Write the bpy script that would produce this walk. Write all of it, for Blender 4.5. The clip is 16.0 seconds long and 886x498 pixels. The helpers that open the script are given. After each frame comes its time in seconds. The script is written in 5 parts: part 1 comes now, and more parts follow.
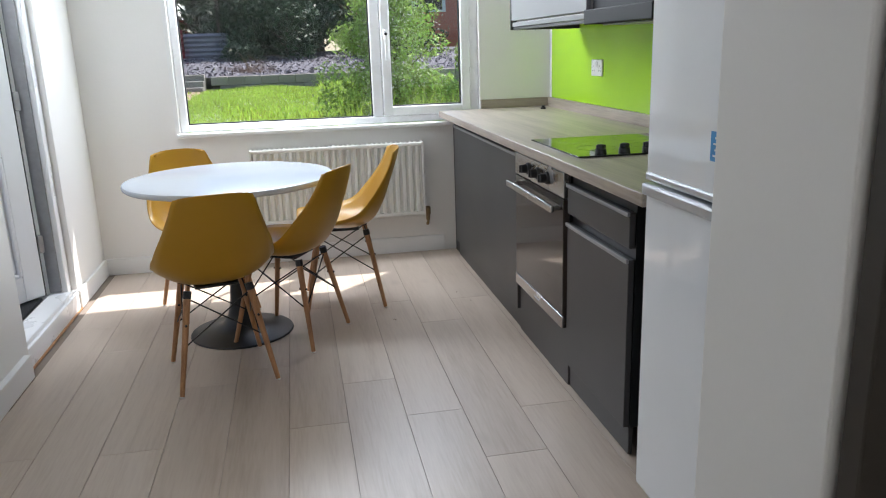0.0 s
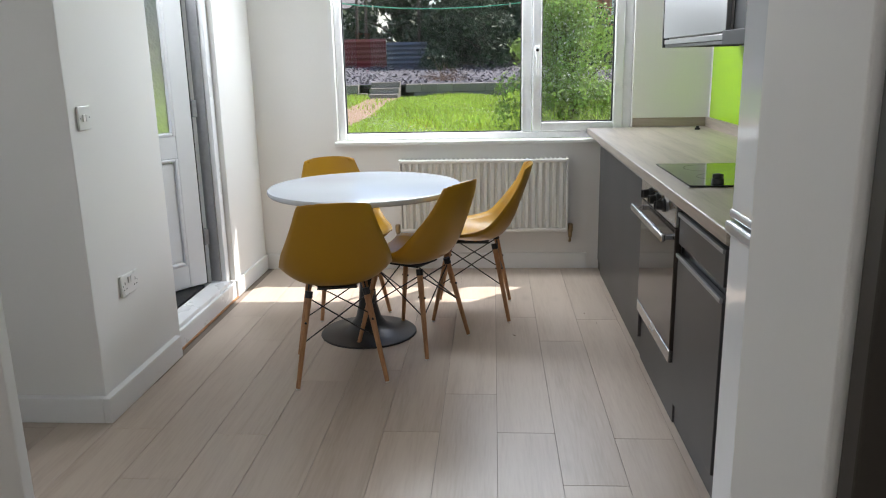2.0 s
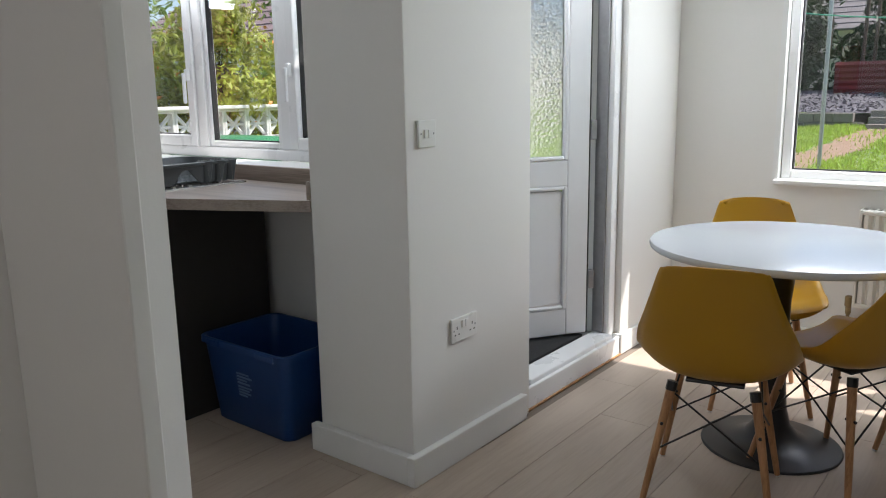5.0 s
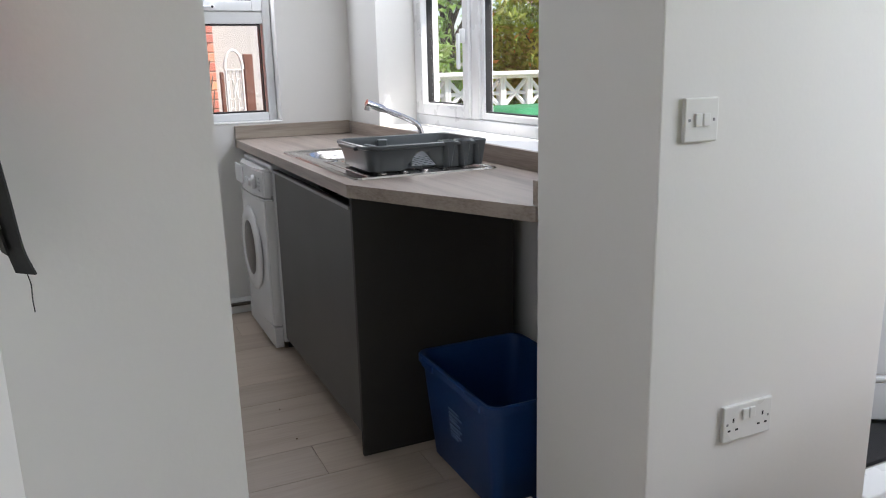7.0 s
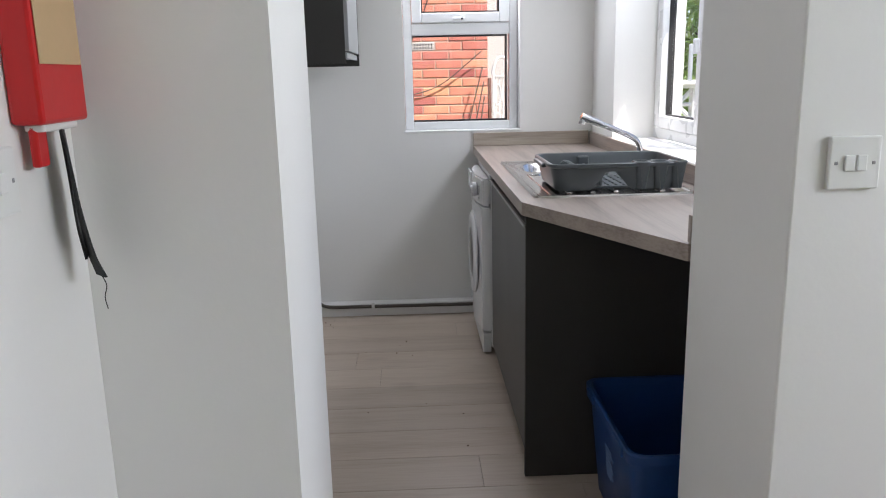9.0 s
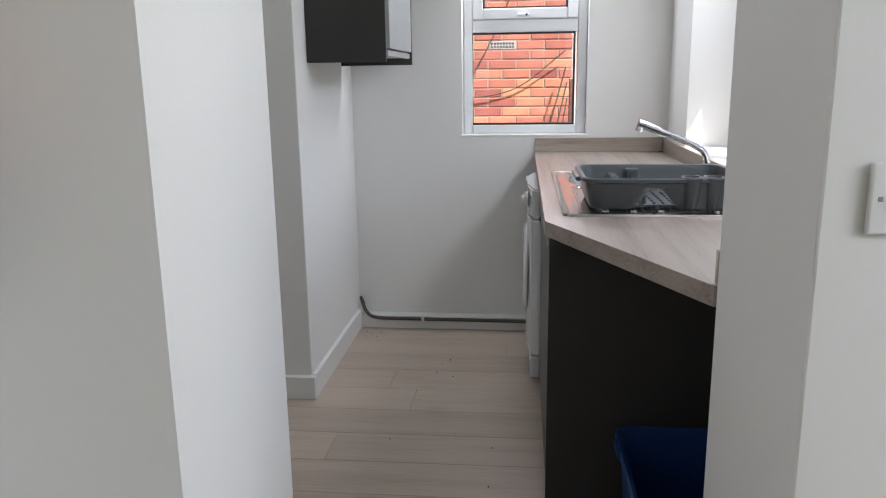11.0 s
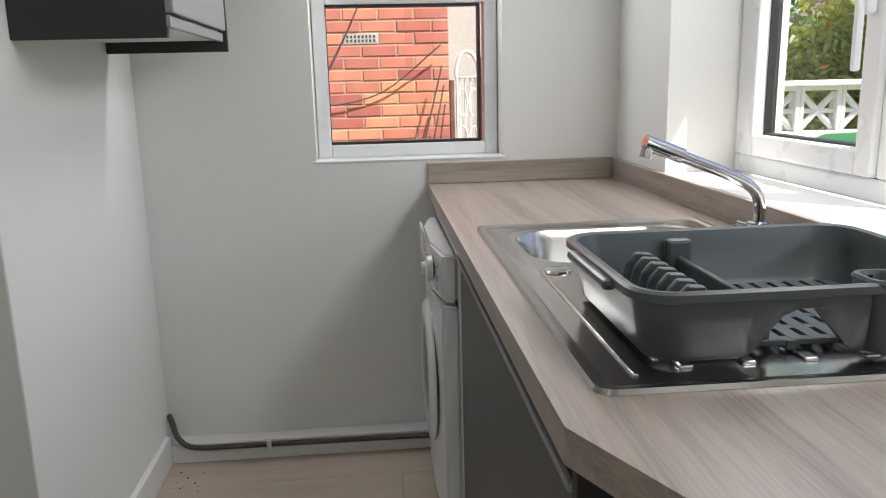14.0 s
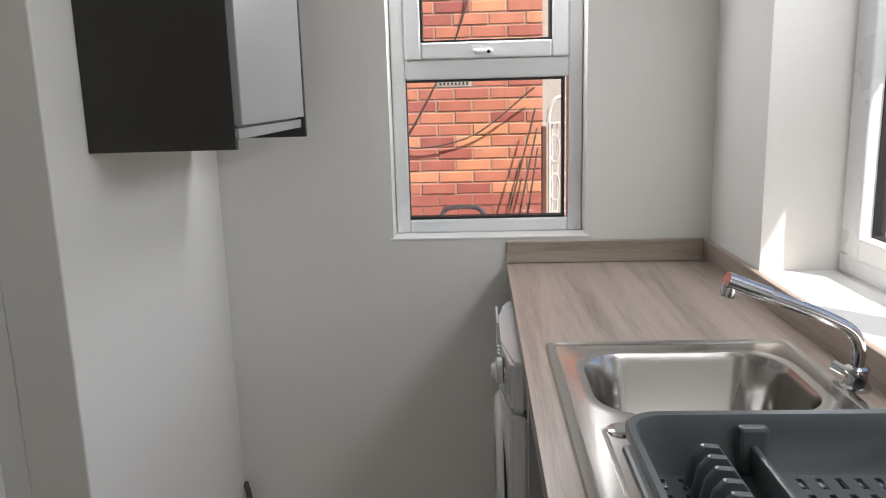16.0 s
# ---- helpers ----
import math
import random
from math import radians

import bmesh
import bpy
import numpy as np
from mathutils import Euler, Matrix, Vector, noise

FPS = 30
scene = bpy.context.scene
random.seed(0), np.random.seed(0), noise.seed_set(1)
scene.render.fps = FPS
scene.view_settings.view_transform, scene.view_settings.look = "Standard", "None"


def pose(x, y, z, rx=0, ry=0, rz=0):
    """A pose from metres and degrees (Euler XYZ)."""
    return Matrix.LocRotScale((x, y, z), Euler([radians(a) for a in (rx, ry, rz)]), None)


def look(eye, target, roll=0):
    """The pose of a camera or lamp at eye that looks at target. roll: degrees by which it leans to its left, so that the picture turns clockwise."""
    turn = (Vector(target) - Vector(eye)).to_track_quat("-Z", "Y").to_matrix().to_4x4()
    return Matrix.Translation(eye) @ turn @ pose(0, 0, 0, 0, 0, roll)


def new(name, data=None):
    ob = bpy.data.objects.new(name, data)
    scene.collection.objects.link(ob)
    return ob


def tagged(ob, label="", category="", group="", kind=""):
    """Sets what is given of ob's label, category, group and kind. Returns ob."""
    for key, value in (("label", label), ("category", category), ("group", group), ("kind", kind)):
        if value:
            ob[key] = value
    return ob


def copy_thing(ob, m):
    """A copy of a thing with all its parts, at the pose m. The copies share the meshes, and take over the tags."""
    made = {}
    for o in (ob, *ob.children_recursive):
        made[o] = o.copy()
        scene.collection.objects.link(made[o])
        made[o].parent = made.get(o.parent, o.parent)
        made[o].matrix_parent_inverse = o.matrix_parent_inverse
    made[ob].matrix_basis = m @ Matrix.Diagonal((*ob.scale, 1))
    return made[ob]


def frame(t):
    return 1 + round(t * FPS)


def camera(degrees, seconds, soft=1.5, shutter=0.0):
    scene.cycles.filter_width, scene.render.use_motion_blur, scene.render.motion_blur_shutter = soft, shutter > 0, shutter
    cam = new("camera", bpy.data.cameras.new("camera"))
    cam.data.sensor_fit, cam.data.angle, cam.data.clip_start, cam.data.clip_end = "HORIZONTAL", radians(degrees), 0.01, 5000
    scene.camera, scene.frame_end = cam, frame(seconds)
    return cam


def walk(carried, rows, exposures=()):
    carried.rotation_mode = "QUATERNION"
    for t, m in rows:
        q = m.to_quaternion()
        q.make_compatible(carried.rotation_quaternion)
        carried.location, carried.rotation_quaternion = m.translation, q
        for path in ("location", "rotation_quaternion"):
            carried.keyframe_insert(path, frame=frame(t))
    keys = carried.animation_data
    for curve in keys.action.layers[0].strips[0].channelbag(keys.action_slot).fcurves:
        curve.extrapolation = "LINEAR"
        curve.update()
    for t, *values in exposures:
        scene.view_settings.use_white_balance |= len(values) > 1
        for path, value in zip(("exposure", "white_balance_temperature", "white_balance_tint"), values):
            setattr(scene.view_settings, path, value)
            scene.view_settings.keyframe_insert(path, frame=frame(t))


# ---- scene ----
cam = camera(60.1, 16.0, soft=1.1)
PATH = [
    (0, (1.16, -2.551, 1.296), (1.512, -0.65, 0.783), -1.8),
    (0.5, (1.281, -2.543, 1.302), (1.454, -0.614, 0.806), -1.6),
    (1, (1.43, -2.585, 1.328), (1.437, -0.645, 0.842), -1.5),
    (1.5, (1.462, -2.604, 1.337), (1.381, -0.665, 0.852), -1.2),
    (2, (1.464, -2.594, 1.333), (1.332, -0.658, 0.852), -1.2),
    (2.5, (1.494, -2.569, 1.316), (1.313, -0.627, 0.87), -1.3),
    (3, (1.521, -2.489, 1.298), (1.271, -0.552, 0.868), -1.0),
    (3.5, (1.54, -2.288, 1.292), (1.132, -0.377, 0.864), -1.0),
    (4, (1.556, -2.101, 1.285), (0.914, -0.253, 0.868), -1.0),
    (4.5, (1.574, -1.944, 1.298), (0.621, -0.233, 0.891), -0.9),
    (4.8, (1.543, -1.842, 1.281), (0.425, -0.232, 0.884), -1.1),
    (5, (1.521, -1.738, 1.27), (0.304, -0.201, 0.876), -1.0),
    (7.5, (1.108, -0.849, 1.267), (-0.735, -0.227, 0.8), -1.5),
    (8, (1.149, -0.76, 1.28), (-0.755, -0.347, 0.826), -1.3),
    (8.5, (1.197, -0.676, 1.302), (-0.74, -0.466, 0.853), -1.3),
    (10.8, (0.978, -0.314, 1.313), (-0.964, -0.485, 0.868), -0.8),
    (11, (0.919, -0.314, 1.301), (-1.02, -0.518, 0.858), -0.8),
    (11.5, (0.664, -0.417, 1.286), (-1.273, -0.659, 0.849), -0.8),
    (12, (0.376, -0.451, 1.278), (-1.56, -0.706, 0.843), -1.3),
    (12.5, (0.07, -0.393, 1.284), (-1.867, -0.639, 0.85), -1.5),
    (13, (-0.16, -0.385, 1.258), (-2.11, -0.497, 0.825), -1.7),
    (13.5, (-0.321, -0.419, 1.242), (-2.272, -0.319, 0.812), -1.5),
    (14, (-0.419, -0.425, 1.249), (-2.366, -0.258, 0.823), -1.4),
    (14.5, (-0.488, -0.392, 1.282), (-2.439, -0.261, 0.861), -1.5),
    (15, (-0.521, -0.364, 1.321), (-2.478, -0.325, 0.909), -1.3),
    (15.5, (-0.529, -0.348, 1.389), (-2.487, -0.388, 0.981), -1.4),
    (16, (-0.531, -0.34, 1.462), (-2.488, -0.435, 1.062), -1.6),
]
walk(cam, [(t, look(eye, target, roll)) for t, eye, target, roll in PATH],
     exposures=[(0, 0.99, 6150, 13), (2.5, 0.77, 6380, 12.5), (5, 0.60, 6400, 13), (8, 1.08, 6300, 16), (12, 0.98, 6450, 15), (13, 1.02, 6700, 14), (15, 0.72, 6750, 13), (16, 0.64, 6800, 15)])

# ---- light ----
SUN_WAY = Vector((0.47, 0.47, 1.0)).normalized()   # towards the sun
world = bpy.data.worlds.new("sky")
scene.world = world
world.use_nodes = True
wn = world.node_tree
sky = wn.nodes.new("ShaderNodeTexSky")
sky.sky_type, sky.sun_disc = "NISHITA", False
sky.sun_elevation = math.asin(SUN_WAY.z)
sky.sun_rotation = math.atan2(SUN_WAY.x, SUN_WAY.y)
wn.links.new(sky.outputs[0], wn.nodes["Background"].inputs[0])
wn.nodes["Background"].inputs[1].default_value = 0.12
sun = new("sun", bpy.data.lights.new("sun", "SUN"))
sun.data.energy, sun.data.angle, sun.data.color = 5.0, radians(0.6), (1.0, 0.95, 0.87)
sun.matrix_world = look(SUN_WAY * 20, (0, 0, 0))


def sky_lamp(name, place, target, w, h, watts, color=(0.90, 0.96, 1.0)):
    """Daylight in the upper part of a window or door opening, or fill in the added south one."""
    ob = new(name, bpy.data.lights.new(name, "AREA"))
    ob.data.shape, ob.data.size, ob.data.size_y = "RECTANGLE", w, h
    ob.data.energy, ob.data.color = watts, color
    ob.matrix_world = look(place, target)
    return ob


sky_lamp("daylight_kitchen_window", (1.4, 2.27, 1.88), (1.35, 0.0, 0.6), 1.65, 0.36, 25)
sky_lamp("daylight_door", (-0.20, 1.12, 1.98), (1.5, 1.0, 0.4), 0.7, 0.20, 4)
sky_lamp("daylight_utility_window", (-1.5, 0.52, 1.90), (-1.5, -1.5, 0.5), 1.7, 0.26, 7)
# added fill from behind the camera, high enough not to mirror in the panes
sky_lamp("fill_south_opening", (1.15, -4.25, 2.305), (1.1, -1.0, 0.9), 1.7, 0.13, 6, (1.0, 0.97, 0.93))
sky_lamp("daylight_end_window", (-3.0, -0.3, 1.93), (-1.2, -0.6, 0.6), 0.45, 0.14, 4.5)


# ---- materials ----
def nodes_of(m):
    m.use_nodes = True
    t = m.node_tree
    return t, t.nodes["Principled BSDF"]


def plain(name, color, rough=0.5, metal=0.0, vary=0.06, scale=3.0, fine=60.0, bump=0.05, coat=0.0, island=0.0, rnd=0.0, hue=0.04, through_light=0.0):
    """A surface with stains at one scale and grain at another."""
    m = bpy.data.materials.new(name)
    t, b = nodes_of(m)
    N, L = t.nodes.new, t.links.new
    co = N("ShaderNodeTexCoord")
    big, small = N("ShaderNodeTexNoise"), N("ShaderNodeTexNoise")
    big.inputs["Scale"].default_value, small.inputs["Scale"].default_value = scale, fine
    big.inputs["Detail"].default_value = 5
    for n in (big, small):
        L(co.outputs["Object"], n.inputs["Vector"])
    mix = N("ShaderNodeMix")
    mix.data_type = "RGBA"
    mix.inputs[6].default_value = (*[c * (1 - vary) for c in color], 1)
    mix.inputs[7].default_value = (*[min(1, c * (1 + vary)) for c in color], 1)
    add = N("ShaderNodeMath")
    add.operation = "MULTIPLY_ADD"
    L(small.outputs[0], add.inputs[0])
    add.inputs[1].default_value = 0.35
    L(big.outputs[0], add.inputs[2])
    sub = N("ShaderNodeMath")
    sub.operation = "SUBTRACT"
    sub.use_clamp = True
    L(add.outputs[0], sub.inputs[0])
    sub.inputs[1].default_value = 0.17
    L(sub.outputs[0], mix.inputs[0])
    out = mix.outputs[2]
    if island or rnd:
        hsv = N("ShaderNodeHueSaturation")
        if island:
            src = N("ShaderNodeNewGeometry").outputs["Random Per Island"]
        else:
            src = N("ShaderNodeObjectInfo").outputs["Random"]
        mr = N("ShaderNodeMapRange")
        k = island or rnd
        mr.inputs[3].default_value, mr.inputs[4].default_value = 1 - k, 1 + k
        L(src, mr.inputs[0])
        L(mr.outputs[0], hsv.inputs["Value"])
        mh = N("ShaderNodeMapRange")
        mh.inputs[3].default_value, mh.inputs[4].default_value = 0.5 - hue * k, 0.5 + hue * k * 0.5
        L(src, mh.inputs[0])
        L(mh.outputs[0], hsv.inputs["Hue"])
        L(out, hsv.inputs["Color"])
        out = hsv.outputs[0]
    L(out, b.inputs["Base Color"])
    rr = N("ShaderNodeMapRange")
    rr.inputs[3].default_value, rr.inputs[4].default_value = max(0.02, rough * 0.85), min(1, rough * 1.15)
    L(big.outputs[0], rr.inputs[0])
    L(rr.outputs[0], b.inputs["Roughness"])
    b.inputs["Metallic"].default_value = metal
    b.inputs["Coat Weight"].default_value = coat
    if bump:
        bp = N("ShaderNodeBump")
        bp.inputs["Strength"].default_value, bp.inputs["Distance"].default_value = bump, 0.004
        L(small.outputs[0], bp.inputs["Height"])
        L(bp.outputs[0], b.inputs["Normal"])
    if through_light:
        tl, mixs = N("ShaderNodeBsdfTranslucent"), N("ShaderNodeMixShader")
        L(out, tl.inputs["Color"])
        mixs.inputs[0].default_value = through_light
        L(b.outputs[0], mixs.inputs[1])
        L(tl.outputs[0], mixs.inputs[2])
        L(mixs.outputs[0], t.nodes["Material Output"].inputs[0])
    return m


def wood(name, dark, light, axis, rough=0.45, stretch=14.0, fine=10.0, shift=False, knots=False, bump=0.15):
    """Wood grain that runs along one axis, at real-world size."""
    m = bpy.data.materials.new(name)
    t, b = nodes_of(m)
    N, L = t.nodes.new, t.links.new
    co = N("ShaderNodeTexCoord")
    mp = N("ShaderNodeMapping")
    s = [stretch] * 3
    s["xyz".index(axis)] = 0.9
    mp.inputs["Scale"].default_value = s
    L(co.outputs["Object"], mp.inputs["Vector"])
    info = N("ShaderNodeObjectInfo")
    if shift:
        mul = N("ShaderNodeVectorMath")
        mul.operation = "MULTIPLY"
        L(info.outputs["Random"], mul.inputs[0])
        mul.inputs[1].default_value = (37, 91, 13)
        L(mul.outputs[0], mp.inputs["Location"])
    a, c, d = N("ShaderNodeTexNoise"), N("ShaderNodeTexNoise"), N("ShaderNodeTexNoise")
    for n, sc, det in ((a, 1.0, 4), (c, fine, 6), (d, 0.35, 2)):
        n.inputs["Scale"].default_value, n.inputs["Detail"].default_value = sc, det
        n.inputs["Distortion"].default_value = 0.6 if n is a else 0.1
        L(mp.outputs[0], n.inputs["Vector"])
    mx = N("ShaderNodeMath")
    mx.operation = "MULTIPLY_ADD"
    L(c.outputs[0], mx.inputs[0])
    mx.inputs[1].default_value = 0.7
    L(a.outputs[0], mx.inputs[2])
    ramp = N("ShaderNodeValToRGB")
    ramp.color_ramp.elements[0].position, ramp.color_ramp.elements[0].color = 0.55, (*dark, 1)
    ramp.color_ramp.elements[1].position, ramp.color_ramp.elements[1].color = 1.05, (*light, 1)
    e = ramp.color_ramp.elements.new(0.82)
    e.color = (*[(2 * q + p) / 3 for p, q in zip(dark, light)], 1)
    L(mx.outputs[0], ramp.inputs[0])
    out = ramp.outputs[0]
    if knots:
        vo = N("ShaderNodeTexVoronoi")
        vo.inputs["Scale"].default_value = 1.0
        mk = N("ShaderNodeMapping")
        mk.inputs["Scale"].default_value = (5.0, 2.2, 1) if axis == "y" else (2.2, 5.0, 1)
        L(co.outputs["Object"], mk.inputs["Vector"])
        if shift:
            L(mul.outputs[0], mk.inputs["Location"])
        L(mk.outputs[0], vo.inputs["Vector"])
        kr = N("ShaderNodeMapRange")
        kr.inputs[1].default_value, kr.inputs[2].default_value = 0.03, 0.16
        kr.inputs[3].default_value, kr.inputs[4].default_value = 0.25, 0.0
        L(vo.outputs["Distance"], kr.inputs[0])
        km = N("ShaderNodeMix")
        km.data_type = "RGBA"
        L(kr.outputs[0], km.inputs[0])
        L(out, km.inputs[6])
        km.inputs[7].default_value = (*[q * 0.55 for q in dark], 1)
        out = km.outputs[2]
    hsv = N("ShaderNodeHueSaturation")
    mr = N("ShaderNodeMapRange")
    mr.inputs[3].default_value, mr.inputs[4].default_value = (0.92, 1.06) if shift else (1, 1)
    L(info.outputs["Random"], mr.inputs[0])
    L(mr.outputs[0], hsv.inputs["Value"])
    L(out, hsv.inputs["Color"])
    L(hsv.outputs[0], b.inputs["Base Color"])
    rr = N("ShaderNodeMapRange")
    rr.inputs[3].default_value, rr.inputs[4].default_value = rough * 0.85, rough * 1.2
    L(c.outputs[0], rr.inputs[0])
    L(rr.outputs[0], b.inputs["Roughness"])
    bp = N("ShaderNodeBump")
    bp.inputs["Strength"].default_value, bp.inputs["Distance"].default_value = bump, 0.002
    L(c.outputs[0], bp.inputs["Height"])
    L(bp.outputs[0], b.inputs["Normal"])
    return m


def glass(name, gloss=0.05, tint=(1, 1, 1), rough=0.0, bumpy=0.0):
    """A thin clear pane: it lets light straight through, with a faint mirror image."""
    m = bpy.data.materials.new(name)
    m.use_nodes = True
    t = m.node_tree
    N, L = t.nodes.new, t.links.new
    t.nodes.remove(t.nodes["Principled BSDF"])
    tr, gl, mix = N("ShaderNodeBsdfTransparent"), N("ShaderNodeBsdfGlossy"), N("ShaderNodeMixShader")
    tr.inputs[0].default_value = (*tint, 1)
    gl.inputs["Roughness"].default_value = rough
    mix.inputs[0].default_value = gloss
    if bumpy:
        rf = N("ShaderNodeBsdfRefraction")
        rf.inputs["IOR"].default_value, rf.inputs["Roughness"].default_value = 1.25, 0.30
        vo, bp = N("ShaderNodeTexVoronoi"), N("ShaderNodeBump")
        vo.inputs["Scale"].default_value = 70
        co = N("ShaderNodeTexCoord")
        L(co.outputs["Object"], vo.inputs["Vector"])
        bp.inputs["Strength"].default_value, bp.inputs["Distance"].default_value = bumpy, 0.01
        L(vo.outputs[0], bp.inputs["Height"])
        L(bp.outputs[0], rf.inputs["Normal"])
        L(bp.outputs[0], gl.inputs["Normal"])
        L(rf.outputs[0], mix.inputs[1])
    else:
        L(tr.outputs[0], mix.inputs[1])
    L(gl.outputs[0], mix.inputs[2])
    L(mix.outputs[0], t.nodes["Material Output"].inputs[0])
    return m


M_WALL = plain("white_wall_paint", (0.80, 0.79, 0.765), 0.75, vary=0.025, scale=1.3, fine=90, bump=0.06)
M_CEIL = plain("white_ceiling_paint", (0.82, 0.82, 0.81), 0.85, vary=0.02)
M_TRIM = plain("white_satin_paint", (0.80, 0.80, 0.79), 0.35, vary=0.03, scale=4, fine=40, bump=0.03)
M_UPVC = plain("white_upvc", (0.83, 0.84, 0.85), 0.28, vary=0.02, scale=5, fine=30, bump=0.01)
M_DOORW = plain("white_door_upvc", (0.74, 0.75, 0.77), 0.35, vary=0.04, scale=5, fine=30, bump=0.02)
M_RUBBER = plain("black_rubber_seal", (0.015, 0.015, 0.016), 0.6)
M_GASKETGREY = plain("weathered_grey_metal", (0.30, 0.30, 0.31), 0.5, 0.6, vary=0.25, scale=12)
M_FLOOR = wood("greige_oak_plank", (0.405, 0.322, 0.255), (0.50, 0.415, 0.342), "y", 0.36, 13, 9, shift=True, knots=True)
M_JOINT = plain("plank_joint", (0.20, 0.16, 0.13), 0.8)
M_TOPX = wood("grey_oak_worktop", (0.215, 0.172, 0.145), (0.40, 0.335, 0.29), "x", 0.36, 20, 10)
M_TOPY = wood("grey_oak_worktop_long", (0.23, 0.19, 0.155), (0.42, 0.36, 0.30), "y", 0.36, 16, 8)
M_UNIT = plain("anthracite_matt_laminate", (0.062, 0.060, 0.060), 0.42, vary=0.06, scale=2, fine=120, bump=0.02)
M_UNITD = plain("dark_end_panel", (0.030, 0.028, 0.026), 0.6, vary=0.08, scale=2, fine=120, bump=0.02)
M_UNITL = plain("pale_grey_gloss_laminate", (0.29, 0.295, 0.30), 0.35, vary=0.04, scale=2, fine=100, bump=0.01)
M_BLACK = plain("black_satin", (0.012, 0.012, 0.013), 0.35)
M_HOOD = plain("black_hood_enamel", (0.008, 0.008, 0.009), 0.6, vary=0.1)
M_HOOD.node_tree.nodes["Principled BSDF"].inputs["Specular IOR Level"].default_value = 0.15
M_BLACKGL = plain("black_ceramic_glass", (0.008, 0.008, 0.009), 0.05, vary=0.1, bump=0.0)
M_OVENGL = plain("oven_door_glass", (0.055, 0.045, 0.040), 0.07, vary=0.1, bump=0.0)
M_RING = plain("hob_ring_print", (0.10, 0.10, 0.10), 0.2)
M_STEEL = plain("brushed_steel", (0.60, 0.59, 0.57), 0.26, 1.0, vary=0.06, scale=6, fine=150, bump=0.03)
M_SINK = plain("satin_stainless", (0.47, 0.455, 0.435), 0.2, 1.0, vary=0.05, scale=6, fine=160, bump=0.02)
M_CHROME = plain("chrome", (0.62, 0.62, 0.63), 0.07, 1.0, vary=0.03, bump=0.0)
M_GREEN = plain("lime_green_splashback", (0.34, 0.60, 0.02), 0.22, vary=0.04, scale=1, bump=0.0)
M_FRIDGE = plain("white_enamel", (0.80, 0.82, 0.84), 0.06, vary=0.02, scale=2, fine=60, bump=0.015)
M_SILVER = plain("silver_plastic", (0.55, 0.57, 0.60), 0.3, 0.5, vary=0.05)
M_STICK = plain("blue_sticker", (0.02, 0.22, 0.52), 0.4)
M_YELLOW = plain("mustard_plastic", (0.45, 0.235, 0.010), 0.34, vary=0.05, scale=6, fine=90, bump=0.03)
M_BEECH = wood("beech_leg", (0.28, 0.125, 0.05), (0.48, 0.25, 0.115), "z", 0.42, 40, 6)
M_TABLE = plain("white_table_lacquer", (0.60, 0.64, 0.69), 0.22, vary=0.02, scale=2, bump=0.01)
M_TBASE = plain("black_powder_coat", (0.014, 0.014, 0.015), 0.38, vary=0.15, scale=5, fine=200, bump=0.05)
M_RAD = plain("radiator_enamel", (0.76, 0.75, 0.71), 0.3, vary=0.03, scale=4, bump=0.02)
M_BRASS = plain("tarnished_brass", (0.30, 0.22, 0.12), 0.4, 0.9, vary=0.3, scale=30)
M_WHITEPL = plain("white_switch_plastic", (0.78, 0.78, 0.76), 0.28, vary=0.02)
M_HOLE = plain("socket_hole", (0.01, 0.01, 0.01), 0.7)
M_WASH = plain("white_appliance", (0.74, 0.745, 0.75), 0.25, vary=0.03, scale=3)
M_WGREY = plain("grey_appliance_plastic", (0.32, 0.33, 0.35), 0.35)
M_RACK = plain("slate_grey_plastic", (0.085, 0.098, 0.104), 0.33, vary=0.06, scale=8, fine=120, bump=0.03)
M_BIN = plain("blue_recycling_plastic", (0.006, 0.045, 0.17), 0.42, vary=0.08, scale=6, fine=90, bump=0.04)
M_PRINT = plain("faded_print", (0.14, 0.22, 0.38), 0.6)
M_RED = plain("red_box", (0.56, 0.012, 0.014), 0.32, vary=0.06, scale=8)
M_PAPER = plain("brown_card", (0.58, 0.40, 0.22), 0.7, vary=0.08, scale=9, fine=80)
M_STRAP = plain("black_webbing", (0.025, 0.026, 0.026), 0.8, vary=0.15, fine=300, bump=0.2)
M_PIPE = plain("dark_cable", (0.075, 0.062, 0.050), 0.5, vary=0.2, scale=20)
M_PANE = glass("window_glass", 0.045)
M_FROST = glass("obscured_glass", 0.06, bumpy=0.3)
M_DKDOOR = plain("dark_brown_door_paint", (0.040, 0.033, 0.026), 0.5, vary=0.12, scale=3)
M_TAN = plain("tan_wall_paint", (0.50, 0.36, 0.20), 0.8, vary=0.08)
M_QUARRY = plain("dark_quarry_tile", (0.085, 0.032, 0.022), 0.25, vary=0.25, scale=5, rnd=0.25)
M_GROUT = plain("tile_grout", (0.22, 0.17, 0.14), 0.9)
M_SKIRTRED = plain("dark_red_tile_skirting", (0.10, 0.02, 0.012), 0.35)
M_BRICK = plain("orange_red_brick", (0.60, 0.245, 0.155), 0.85, vary=0.24, scale=9, fine=120, bump=0.4, rnd=0.34, hue=0.07)
M_MORTAR = plain("mortar", (0.44, 0.31, 0.24), 0.95, vary=0.15, scale=20)
M_DASH = plain("pebbledash", (0.50, 0.48, 0.45), 0.95, vary=0.3, scale=60, fine=160, bump=0.9)
M_MAT = plain("black_door_mat", (0.02, 0.02, 0.022), 0.95, vary=0.4, scale=60, fine=250, bump=0.8)
M_PAVE = plain("concrete_paving", (0.36, 0.34, 0.31), 0.9, vary=0.2, scale=5)
